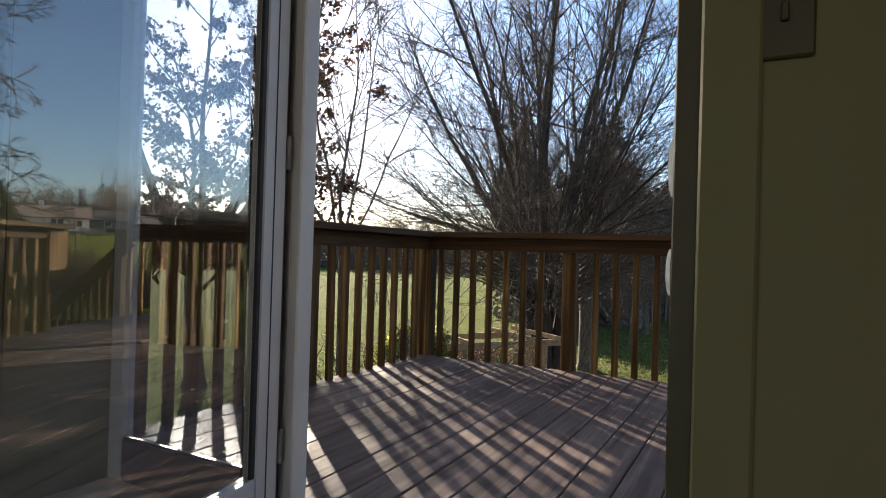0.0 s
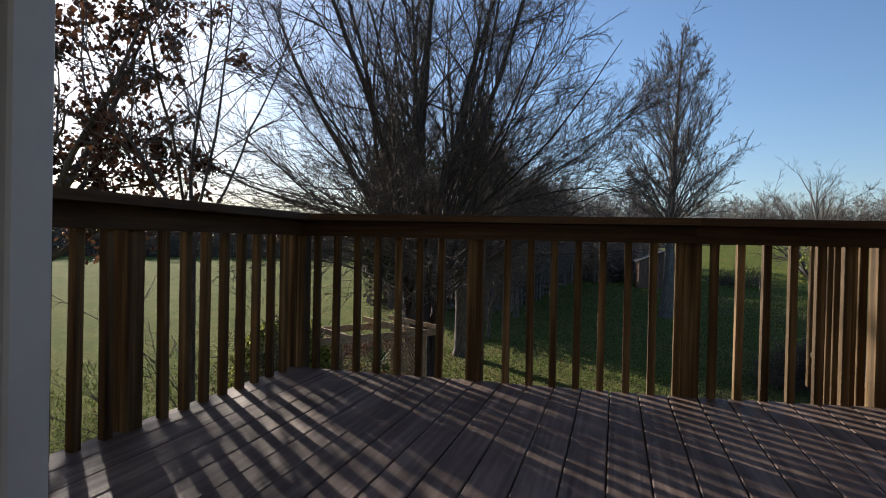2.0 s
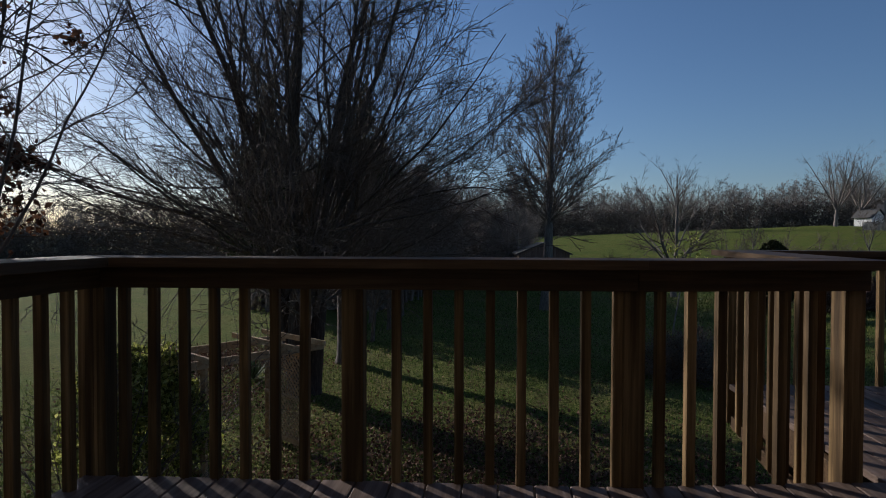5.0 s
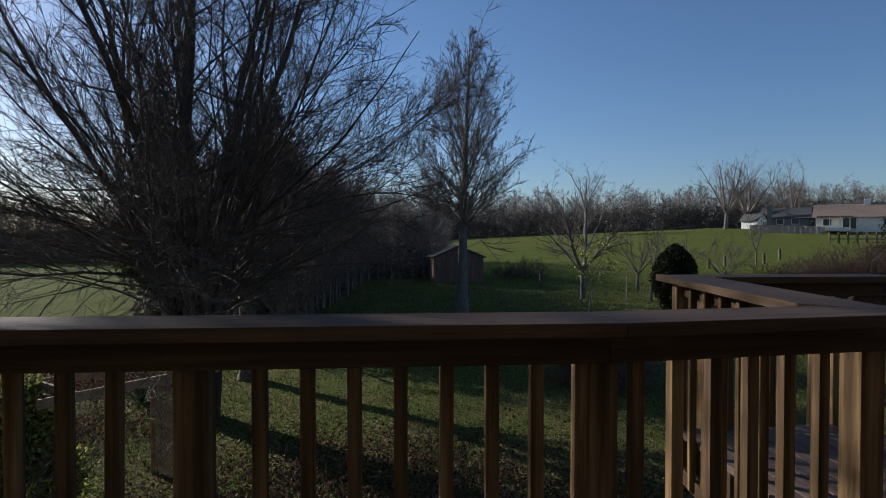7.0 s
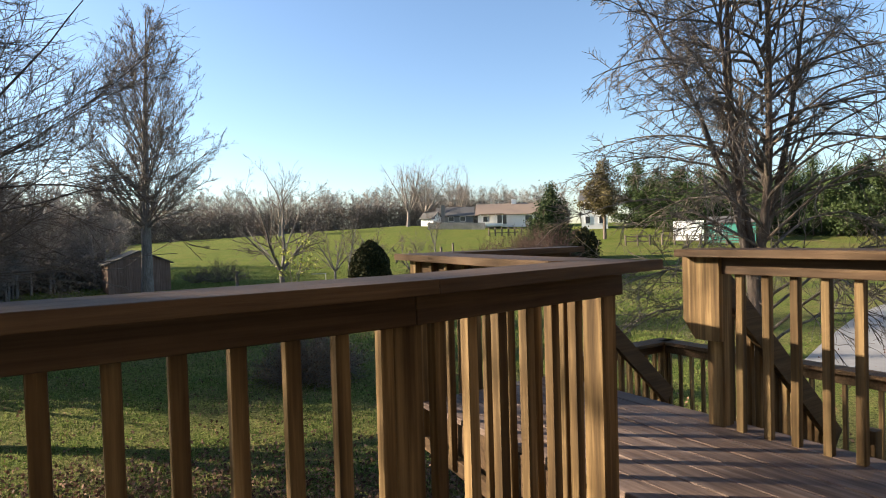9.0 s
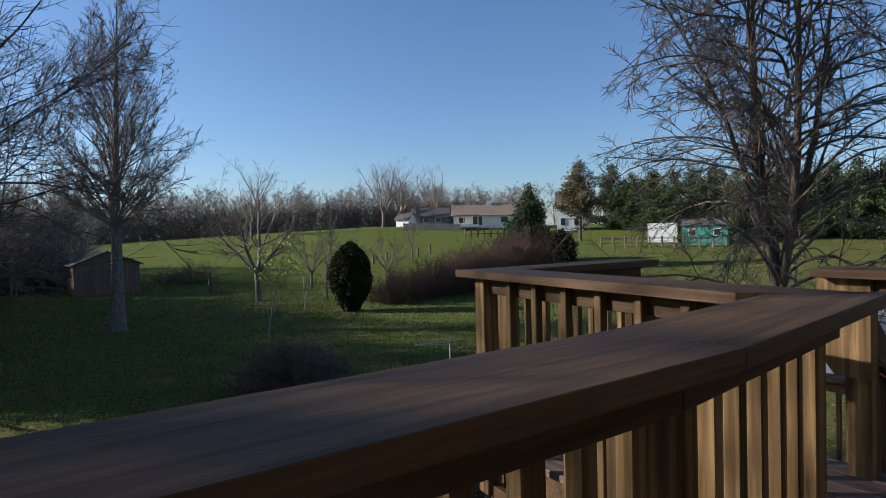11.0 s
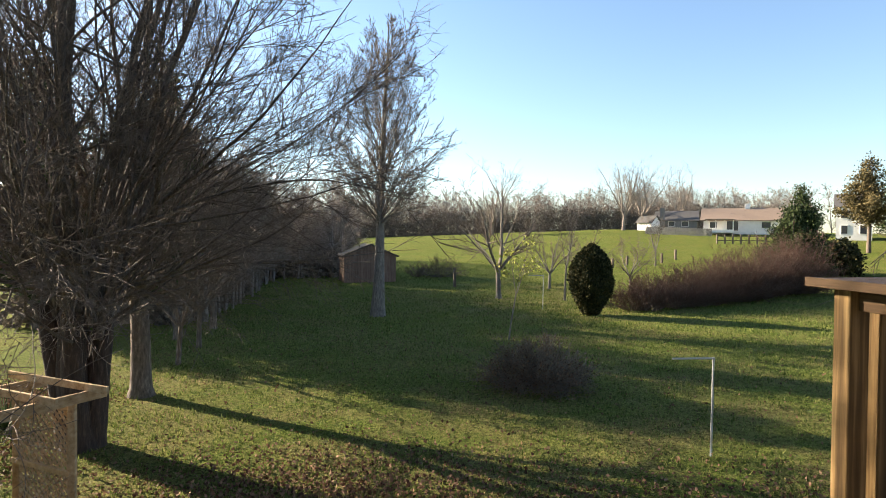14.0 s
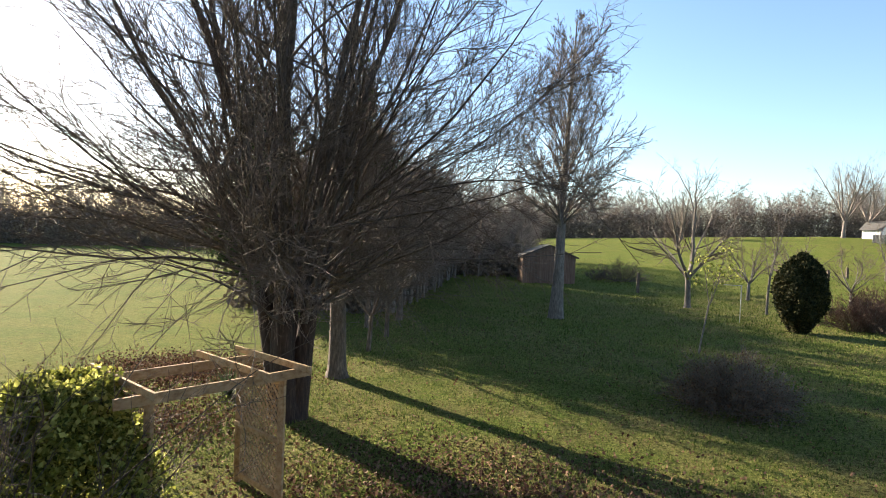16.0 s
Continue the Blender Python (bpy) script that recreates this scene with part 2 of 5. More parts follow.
def thing(name, at, label, category, group="", kind=""):
    e = new(name)
    e.location = at
    return tagged(e, label, category, group, kind)


def box(x0, x1, y0, y1, z0, z1, bev=0.0, bm=None):
    bm = bm or bmesh.new()
    r = bmesh.ops.create_cube(bm, size=1.0)
    for v in r["verts"]:
        v.co = Vector((x0 + (v.co.x + 0.5) * (x1 - x0), y0 + (v.co.y + 0.5) * (y1 - y0), z0 + (v.co.z + 0.5) * (z1 - z0)))
    if bev:
        es = {e for v in r["verts"] for e in v.link_edges}
        bmesh.ops.bevel(bm, geom=list(es), offset=bev, segments=1, affect="EDGES")
    return bm


def beam(a, b, w, h, bev=0.003, up=(0, 0, 1)):
    """A squared timber from a to b, w wide, h deep."""
    a, b = Vector(a), Vector(b)
    d = (b - a)
    L = d.length
    d.normalize()
    side = d.cross(Vector(up)).normalized()
    u = side.cross(d)
    bm = box(-w / 2, w / 2, 0, L, -h / 2, h / 2, bev)
    m = Matrix((side, d, u)).transposed().to_4x4()
    m.translation = a
    bm.transform(m)
    return bm


def array_mesh(name, verts, faces, smooth=False):
    """A mesh from numpy arrays; faces all have the same number of corners."""
    me = bpy.data.meshes.new(name)
    n, k = faces.shape
    me.vertices.add(len(verts))
    me.vertices.foreach_set("co", np.ascontiguousarray(verts, dtype=np.float32).ravel())
    me.loops.add(n * k)
    me.loops.foreach_set("vertex_index", np.ascontiguousarray(faces, dtype=np.int32).ravel())
    me.polygons.add(n)
    me.polygons.foreach_set("loop_start", np.arange(0, n * k, k, dtype=np.int32))
    if smooth:
        me.polygons.foreach_set("use_smooth", np.ones(n, dtype=bool))
    me.update(calc_edges=True)
    me.validate()
    return me


def unit(a):
    return a / np.maximum(np.linalg.norm(a, axis=-1, keepdims=True), 1e-9)


# ---------------------------------------------------------------- branching plants
def limbs(rng, p, d, length, nseg, wig, trop):
    """Wandering lines: p, d (B,3), length (B,) -> (B, nseg+1, 3)."""
    pts = [p]
    d = unit(d)
    for _ in range(nseg):
        d = unit(d + rng.normal(0, wig, d.shape) + np.array([0, 0, trop]))
        pts.append(pts[-1] + d * (length / nseg)[:, None])
    return np.stack(pts, 1)


def tubes(pts, r0, r1, sides, flare=0.0):
    """Tapered tubes round lines -> verts, quads."""
    B, N, _ = pts.shape
    tan = unit(np.gradient(pts, axis=1))
    ref = np.where(np.abs(tan[..., 2:3]) > 0.85, np.array([1.0, 0, 0]), np.array([0, 0, 1.0]))
    u = unit(np.cross(tan, ref))
    v = np.cross(tan, u)
    f = np.linspace(0, 1, N)
    r = r0[:, None] * (1 - f) + r1[:, None] * f
    if flare:
        r = r * (1 + flare * np.exp(-f * 14))
    a = np.linspace(0, 2 * np.pi, sides, endpoint=False)
    ring = np.cos(a)[:, None] * u[:, :, None, :] + np.sin(a)[:, None] * v[:, :, None, :]
    verts = (pts[:, :, None, :] + r[:, :, None, None] * ring).reshape(-1, 3)
    b, i, s = np.meshgrid(np.arange(B), np.arange(N - 1), np.arange(sides), indexing="ij")
    s2 = (s + 1) % sides
    base = b * N * sides
    q = np.stack([base + i * sides + s, base + i * sides + s2, base + (i + 1) * sides + s2, base + (i + 1) * sides + s], -1)
    return verts, q.reshape(-1, 4)


def join(chunks):
    vs, fs, off = [], [], 0
    for v, f in chunks:
        vs.append(v)
        fs.append(f + off)
        off += len(v)
    return np.concatenate(vs), np.concatenate(fs)


def grow(rng, stems, levels):
    """stems: rows (x, y, z, dx, dy, dz, length, radius). levels[0] shapes the stems; each later level grows side shoots on the one before.
    Returns the mesh chunks level by level and the last level's lines."""
    s = np.array(stems, dtype=float)
    p, d, L, r = s[:, 0:3], s[:, 3:6], s[:, 6], s[:, 7]
    out = []
    for k, lv in enumerate(levels):
        if k:
            n = lv["n"]
            B, N, _ = pts.shape
            f = rng.uniform(lv.get("start", 0.25), lv.get("end", 1.0), (B, n))
            x = f * (N - 1)
            i = np.minimum(x.astype(int), N - 2)
            w = (x - i)[..., None]
            bi = np.arange(B)[:, None]
            p = (pts[bi, i] * (1 - w) + pts[bi, i + 1] * w).reshape(-1, 3)
            t = unit(pts[bi, i + 1] - pts[bi, i]).reshape(-1, 3)
            q = unit(np.cross(t, rng.normal(0, 1, t.shape)))
            ang = np.radians(rng.normal(lv["ang"], lv.get("spread", 10), (len(t), 1)))
            d = t * np.cos(ang) + q * np.sin(ang)
            d[:, 2] += lv.get("lift", 0.0)
            L = (np.repeat(L, n) * lv["ratio"] * (1 - lv.get("short", 0.5) * f.ravel()) * rng.uniform(0.6, 1.2, len(p)))
            rp = (r[:, None] * (1 - f) + r_end[:, None] * f).ravel()
            r = np.maximum(rp * lv.get("thin", 0.55), lv.get("rmin", 0.003))
            if lv.get("most") and len(p) > lv["most"]:
                keep = rng.permutation(len(p))[:lv["most"]]
                p, d, L, r = p[keep], d[keep], L[keep], r[keep]
        r_end = np.maximum(r * lv.get("taper", 0.3), lv.get("rmin", 0.003) * 0.7)
        pts = limbs(rng, p, d, L, lv["seg"], lv["wig"], lv.get("trop", 0.0))
        out.append(tubes(pts, r, r_end, lv["sides"], lv.get("flare", 0.0)))
    return out, pts


def leaves(rng, centres, size, spread, per, droop=0.0):
    """Folded leaf blades scattered round the centres -> verts, triangles."""
    c = np.repeat(centres, per, 0) + rng.normal(0, spread, (len(centres) * per, 3))
    n = len(c)
    a = unit(rng.normal(0, 1, (n, 3)) + np.array([0, 0, -droop]))
    b = unit(np.cross(a, rng.normal(0, 1, (n, 3))))
    k = np.cross(a, b)
    s = size * rng.uniform(0.6, 1.3, (n, 1))
    v = np.stack([c, c + a * s * 0.5 + b * s * 0.34 + k * s * 0.12, c + a * s, c + a * s * 0.5 - b * s * 0.34 + k * s * 0.12], 1).reshape(-1, 3)
    o = np.arange(n)[:, None] * 4
    f = np.concatenate([o + np.array([0, 1, 2]), o + np.array([0, 2, 3])], 0)
    return v, f


# ---------------------------------------------------------------- ground
GROUND = -3.1


def smooth01(x):
    x = np.clip(x, 0, 1)
    return x * x * (3 - 2 * x)


def ground_z(x, y):
    x, y = np.asarray(x, float), np.asarray(y, float)
    d = np.hypot(x, y - 4)
    az = np.degrees(np.arctan2(x, y - 4))
    rise = np.interp(az, [-18, 6, 28, 50, 75, 110, 150], [0.3, 4.2, 6.3, 5.6, 4.5, 2.0, 0.3])
    z = GROUND + rise * smooth01((d - 42) / 85)
    z = z + 0.05 * np.sin(x * 0.31 + 1.0) * np.sin(y * 0.27) * smooth01((d - 9) / 8)
    return z


def build_ground():
    rad = np.concatenate([np.linspace(0.01, 60, 90), np.geomspace(62, 4000, 60)])
    ang = np.linspace(0, 2 * np.pi, 180, endpoint=False)
    R, A = np.meshgrid(rad, ang, indexing="ij")
    X, Y = R * np.sin(A), 4 + R * np.cos(A)
    V = np.stack([X, Y, ground_z(X, Y)], -1).reshape(-1, 3)
    i, j = np.meshgrid(np.arange(len(rad) - 1), np.arange(180), indexing="ij")
    j2 = (j + 1) % 180
    F = np.stack([i * 180 + j, i * 180 + j2, (i + 1) * 180 + j2, (i + 1) * 180 + j], -1).reshape(-1, 4)[:, ::-1]
    ob = link_mesh("ground", array_mesh("ground", V, F, True), M_LAWN)
    tagged(ob, "mown winter lawn running into a pale meadow", "ground", kind="structure")


build_ground()

# ---------------------------------------------------------------- deck
XL, XR = -1.10, 3.26                    # left and right rail lines
YW = 1.53                               # house wall
CAP = 0.92
P_B, P_D, P_E, P_F, P_G = (XL, 4.215), (1.15, 4.295), (2.09, 4.440), (2.300, 6.12), (3.47, 6.15)
YH = 4.74                               # near side of the stair opening


def deck_front(x):
    """How far out the boards run."""
    if x > P_E[0] + 0.0:
        return float(np.interp(x, [P_F[0], P_G[0]], [P_F[1], P_G[1]])) - 0.03
    return float(np.interp(x, [P_B[0], P_D[0], P_E[0]], [P_B[1], P_D[1], P_E[1]])) - 0.03


def build_deck():
    deck = thing("deck", (0, 0, 0), "raised timber deck with weathered grey-brown boards", "deck", kind="structure")
    pitch, w = 0.1445, 0.1395
    n = int((XR + 0.06 - (XL - 0.02)) / pitch)
    rng = random.Random(4)
    for i in range(n + 1):
        x0 = XL - 0.02 + i * pitch
        y1, y2 = deck_front(x0 + 0.01), deck_front(x0 + w)
        if abs(y1 - y2) > 0.3:
            y2 = y1
        cuts = [YW, y1]
        if y1 > 5:
            cuts = [YW, rng.choice((3.1, 3.9)) + rng.uniform(-0.02, 0.02), y1]
        for a, b in zip(cuts, cuts[1:]):
            dz = rng.uniform(-0.0015, 0.0015)
            bm = box(x0, x0 + w, a + 0.002, b - 0.002, -0.036 + dz, dz, 0.004)
            if b == y1:
                for v in bm.verts:
                    if v.co.y > b - 0.02:
                        v.co.y += (y2 - y1) * (v.co.x - x0) / w
            part("deck_board", bm, M_BOARD, deck)

    def rim(a, b, inset):
        a, b = Vector((*a, -0.155)), Vector((*b, -0.155))
        d = (b - a).normalized()
        s = Vector((d.y, -d.x, 0)) * inset
        part("rim_joist", beam(a + s + d * 0.02, b + s - d * 0.02, 0.038, 0.23), M_RAIL_X, deck)

    rim((XL, YW), P_B, 0.03)
    rim(P_B, P_D, 0.045)
    rim(P_D, P_E, 0.045)
    rim(P_E, P_F, 0.045)
    rim(P_F, P_G, 0.045)
    rim(P_G, (XR + 0.08, YH), 0.045)
    rim((XR, YH), (XR, YW), 0.02)
    for y in np.arange(YW + 0.2, 4.05, 0.405):
        part("joist", box(XL + 0.04, XR, y, y + 0.038, -0.26, -0.040), M_RAIL_X, deck)
    for y in np.arange(4.5, 5.95, 0.405):
        part("joist", box(2.36, XR, y, y + 0.038, -0.26, -0.040), M_RAIL_X, deck)
    for x, y in ((XL + 0.25, 3.9), (0.6, 3.9), (2.35, 4.1), (2.50, 5.85), (XR - 0.2, 5.85), (XR - 0.2, 2.6), (XL + 0.25, 2.2)):
        part("support_post", box(x - 0.07, x + 0.07, y - 0.07, y + 0.07, GROUND - 0.1, -0.262), M_RAIL_Z, deck)
    return deck


build_deck()
POST, CAP_W = 0.089, 0.250
MESHES = {}


def baluster_mesh(h):
    """A 2x2 baluster with a slanted foot, its top at z = 0."""
    key = round(h, 3)
    if key not in MESHES:
        bm = box(-0.019, 0.019, -0.019, 0.019, -h, 0, 0.003)
        for v in bm.verts:
            if v.co.z < -h + 0.01:
                v.co.z += (v.co.y + 0.019) * 0.9
        me = bpy.data.meshes.new("baluster")
        bm.to_mesh(me)
        bm.free()
        me.materials.append(M_RAIL_Z)
        MESHES[key] = me
    return MESHES[key]


def railing(a, b, posts, counts, label, ext=(0.0, 0.0), skew=(0.0, 0.0), bottom=False, cap_in=0.188, shift=0.0):
    """A straight run from a to b with the deck on its right. In its own frame x runs along it and y points out.
    ext: cap past each end; skew: mitre of the cap's ends."""
    a, b = Vector(a), Vector(b)
    d = b - a
    L = d.length
    t = thing("deck_railing", (a.x, a.y, 0), label, "railing", "deck railings")
    t.rotation_euler = (0, 0, math.atan2(d.y, d.x))
    out = CAP_W - cap_in
    bm = box(-ext[0], L + ext[1], -cap_in, out, CAP - 0.038, CAP, 0.0015)
    for v in bm.verts:
        v.co.x += (skew[0] if v.co.x < L / 2 else skew[1]) * v.co.y
    part("top_cap", bm, M_RAIL_X, t)
    part("sub_rail", box(-0.004, L + 0.004, -0.083 + shift * 1.86, -0.046 + shift * 1.86, CAP - 0.127, CAP - 0.0385, 0.003), M_RAIL_X, t)
    if bottom:
        part("bottom_rail", box(0.05, L - 0.05, -0.02 + shift, 0.018 + shift, -0.30, -0.215, 0.003), M_RAIL_X, t)
    for s in posts:
        part("post", box(s - POST / 2, s + POST / 2, -0.0455 + shift, 0.0435 + shift, -0.27, CAP - 0.0385, 0.004), M_RAIL_Z, t)
    rng = random.Random(int(a.x * 100 + b.y * 7))
    for s0, s1, n in zip(posts, posts[1:], counts):
        spots = n if isinstance(n, tuple) else [s0 + (s1 - s0) * (i + 1) / (n + 1) for i in range(n)]
        for s in spots:
            ob = link_mesh("baluster", baluster_mesh(CAP - 0.039 + 0.30), None, t)
            ob.location = (s, -0.0265, CAP - 0.039)
            ob.rotation_euler = (rng.uniform(-0.004, 0.004), rng.uniform(-0.007, 0.007), rng.uniform(-0.04, 0.04))
    return t


LEN = lambda p, q: math.hypot(q[0] - p[0], q[1] - p[1])
railing((XL, YW), P_B, (0.05, 1.355, P_B[1] - YW), (9, tuple(1.52 + 0.1385 * i for i in range(8))), "brown stained timber deck railing with square balusters", (0.0, 0.0), (0, 1))
railing(P_B, P_D, (0.03, 1.115, 2.25), (tuple(0.150 + 0.128 * i for i in range(7)), tuple(1.295 + 0.1275 * i for i in range(8))), "brown stained timber railing across the deck front", (0.0, 0.0), (-0.97, -0.058))
railing(P_D, P_E, (LEN(P_D, P_E) - 0.03,), (), "short angled run of brown timber railing", (0.0, -0.085), (0.058, -1))
t_de = bpy.data.objects["deck_railing.002"]
for k in range(6):
    ob = link_mesh("baluster", baluster_mesh(CAP - 0.039 + 0.30), None, t_de)
    ob.location = (0.105 + 0.127 * k, -0.0265, CAP - 0.039)
railing(P_E, P_F, (LEN(P_E, P_F) - 0.02,), (), "sunlit brown timber railing beside the deck extension", (0.085, -0.085), (1, 1), True, 0.07, 0.058)
t_ef = bpy.data.objects["deck_railing.003"]
for k in range(7):
    ob = link_mesh("baluster", baluster_mesh(CAP - 0.039 + 0.30), None, t_ef)
    ob.location = (0.13 + 0.212 * k, 0.0835, CAP - 0.039)
railing(P_F, P_G, (0.1, LEN(P_F, P_G)), (7,), "brown timber railing along the deck extension front", (0.085, 0.05), (-1, 0))
railing((XR, YH), (XR, YW), (0.0, 1.62, YH - YW - 0.05), (11, 11), "brown timber railing ending at the stair opening", (0.13, 0.0))


# ---------------------------------------------------------------- trees
def tree(name, at, seed, stems, levels, label, trunk_mat, twig_mat, split=2, category="tree", group=""):
    """The first levels become the trunk and limbs, the rest the crown of twigs."""
    rng = np.random.default_rng(seed)
    chunks, ends = grow(rng, stems, levels)
    t = thing(name, at, label, category, group)
    link_mesh("trunk", array_mesh("trunk", *join(chunks[:split]), True), trunk_mat, t)
    link_mesh("crown", array_mesh("crown", *join(chunks[split:])), twig_mat, t)
    return t, ends, rng


def polar(az, d):
    a = radians(az)
    return d * math.sin(a), 4 + d * math.cos(a)


def on_ground(x, y):
    return (x, y, float(ground_z(x, y)))


def fan(rng, n, tilt, length, radius, base_r=0.3, z=0.0, height=0.0, inner=0.0, droop=0.15, bend=1.0, thin=0.0):
    """Stems that leave one bole in all directions."""
    rows = []
    for i in range(n):
        a = i * 2.399963 + rng.uniform(-0.3, 0.3)
        k = math.sqrt((i + 0.5) / n)
        th = radians(inner + (tilt - inner) * k ** bend * rng.uniform(0.85, 1.12))
        rows.append((base_r * k * math.cos(a), base_r * k * math.sin(a), z + rng.uniform(0, height),
                     math.sin(th) * math.cos(a), math.sin(th) * math.sin(a), math.cos(th),
                     length * rng.uniform(0.82, 1.1) * (1 - droop * k), radius * rng.uniform(0.6, 1.15) * (1 - thin * k)))
    return rows


BIG = (-4.3, 17.0)


def big_tree():
    rng = random.Random(11)
    t = thing("bare_tree", (BIG[0], BIG[1], GROUND), "broad many-stemmed bare tree with a thick dark bole", "tree")
    g = np.random.default_rng(5)
    lean = np.array([[0.02, 0, 1], [-0.16, 0.03, 1], [0.15, 0.08, 1], [-0.05, 0.16, 1], [0.03, -0.15, 1]], float)
    start = np.array([[0, 0, -0.2], [-0.13, 0, -0.2], [0.13, 0.04, -0.2], [0, 0.13, -0.2], [0.02, -0.13, -0.2]], float)
    bole = tubes(limbs(g, start, lean, np.array([2.9, 3.1, 2.9, 2.9, 2.9]), 14, 0.03, 0.0),
                 np.array([0.34, 0.25, 0.25, 0.23, 0.24]), np.array([0.22, 0.17, 0.18, 0.15, 0.17]), 22, 0.55)
    stems = fan(rng, 19, 23, 12.0, 0.140, 0.46, 2.1, 0.7, 2.0, 0.1, 1.0, 0.25)
    arching = fan(rng, 54, 74, 8.3, 0.058, 0.48, 2.0, 2.0, 20, 0.22, 1.0, 0.3)
    low = fan(rng, 12, 82, 6.2, 0.042, 0.46, 2.0, 1.3, 62, 0.0)
    lv = [
        dict(seg=18, wig=0.048, trop=0.02, sides=8, taper=0.13, rmin=0.012),
        dict(n=12, start=0.22, ang=40, spread=13, ratio=0.42, short=0.5, seg=9, wig=0.08, trop=0.03, sides=5, thin=0.38, taper=0.25, rmin=0.0075),
        dict(n=10, start=0.12, ang=34, spread=13, ratio=0.48, short=0.4, seg=5, wig=0.09, trop=0.012, sides=4, thin=0.6, taper=0.4, rmin=0.0055),
        dict(n=4, start=0.2, ang=36, spread=14, ratio=0.52, short=0.3, seg=3, wig=0.14, sides=3, thin=0.7, taper=0.5, rmin=0.0042)]
    chunks, ends = grow(g, stems, lv)
    lva = [dict(seg=14, wig=0.075, trop=0.020, sides=6, taper=0.14, rmin=0.010),
           dict(n=11, start=0.18, ang=33, spread=12, ratio=0.44, short=0.45, seg=8, wig=0.075, trop=0.012, sides=5, thin=0.42, taper=0.28, rmin=0.0068)] + lv[2:]
    more, _ = grow(g, arching, lva)
    chunks = [join([p, q]) for p, q in zip(chunks, more)]
    lv2 = [
        dict(seg=12, wig=0.06, trop=0.012, sides=6, taper=0.16, rmin=0.01),
        dict(n=11, start=0.15, ang=34, spread=12, ratio=0.44, short=0.4, seg=6, wig=0.09, trop=-0.01, sides=4, thin=0.5, taper=0.3, rmin=0.007),
        dict(n=5, start=0.15, ang=36, spread=14, ratio=0.46, short=0.4, seg=4, wig=0.10, sides=4, thin=0.6, taper=0.4, rmin=0.005),
        dict(n=4, start=0.2, ang=38, spread=14, ratio=0.5, short=0.3, seg=3, wig=0.15, sides=3, thin=0.7, taper=0.5, rmin=0.004)]
    chunks2, _ = grow(g, low, lv2)
    link_mesh("trunk", array_mesh("trunk", *bole, True), M_BARK_DARK, t)
    link_mesh("branchwork", array_mesh("branchwork", *join(chunks[:2] + chunks2[:1]), True), M_LIMB, t)
    link_mesh("crown", array_mesh("crown", *join(chunks[2:] + chunks2[1:])), M_TWIG, t)


big_tree()


def poplar(at, seed, h, wide, label, mat):
    """A straight pole with an egg-shaped crown of rising branches."""
    g = np.random.default_rng(seed)
    t = thing("bare_tree", on_ground(*at), label, "tree")
    pole = limbs(g, np.array([[0, 0, -0.2]]), np.array([[0.01, 0, 1.0]]), np.array([h * 0.97]), 24, 0.010, 0.02)
    rows = []
    n = 96
    for i in range(n):
        f = 0.36 + 0.62 * ((i + g.random()) / n)
        a = i * 2.399963 + g.uniform(-0.5, 0.5)
        reach = wide * float(np.interp(f, [0.34, 0.42, 0.52, 0.66, 0.78, 0.90, 0.96, 1.0], [0.80, 0.95, 1.0, 0.90, 0.72, 0.46, 0.26, 0.06])) * g.uniform(0.78, 1.03)
        tilt = radians(float(np.interp(f, [0.36, 0.5, 0.7, 1.0], [66, 50, 38, 24])) + g.uniform(-6, 6))
        z0 = max(h * g.uniform(0.25, 0.33), f * h - reach / math.tan(tilt))
        p = pole[0, min(int(z0 / h * 24), 24)]
        k = max(0.05, 1 - z0 / h)
        rows.append((p[0], p[1], z0, math.sin(tilt) * math.cos(a), math.sin(tilt) * math.sin(a), math.cos(tilt), reach / math.sin(tilt), 0.016 + 0.05 * k))
    ch, _ = grow(g, rows, [
        dict(seg=12, wig=0.05, trop=0.016, sides=6, taper=0.15, rmin=0.009),
        dict(n=12, start=0.25, ang=38, spread=9, ratio=0.30, short=0.45, seg=6, wig=0.06, trop=0.05, sides=4, thin=0.5, taper=0.35, rmin=0.0085),
        dict(n=7, start=0.15, ang=33, spread=10, ratio=0.42, short=0.4, seg=4, wig=0.08, trop=0.05, sides=3, thin=0.7, taper=0.5, rmin=0.0068),
        dict(n=3, start=0.2, ang=34, spread=12, ratio=0.5, short=0.3, seg=2, wig=0.1, trop=0.04, sides=3, thin=0.8, taper=0.6, rmin=0.0056)])
    link_mesh("trunk", array_mesh("trunk", *join([tubes(pole, np.array([0.31]), np.array([0.02]), 12, 0.5), ch[0]]), True), mat, t)
    link_mesh("crown", array_mesh("crown", *join(ch[1:])), M_TWIG, t)


poplar((3.55, 36.0), 21, 16.3, 4.0, "tall slender bare tulip tree with a straight grey trunk", M_BARK_PALE)


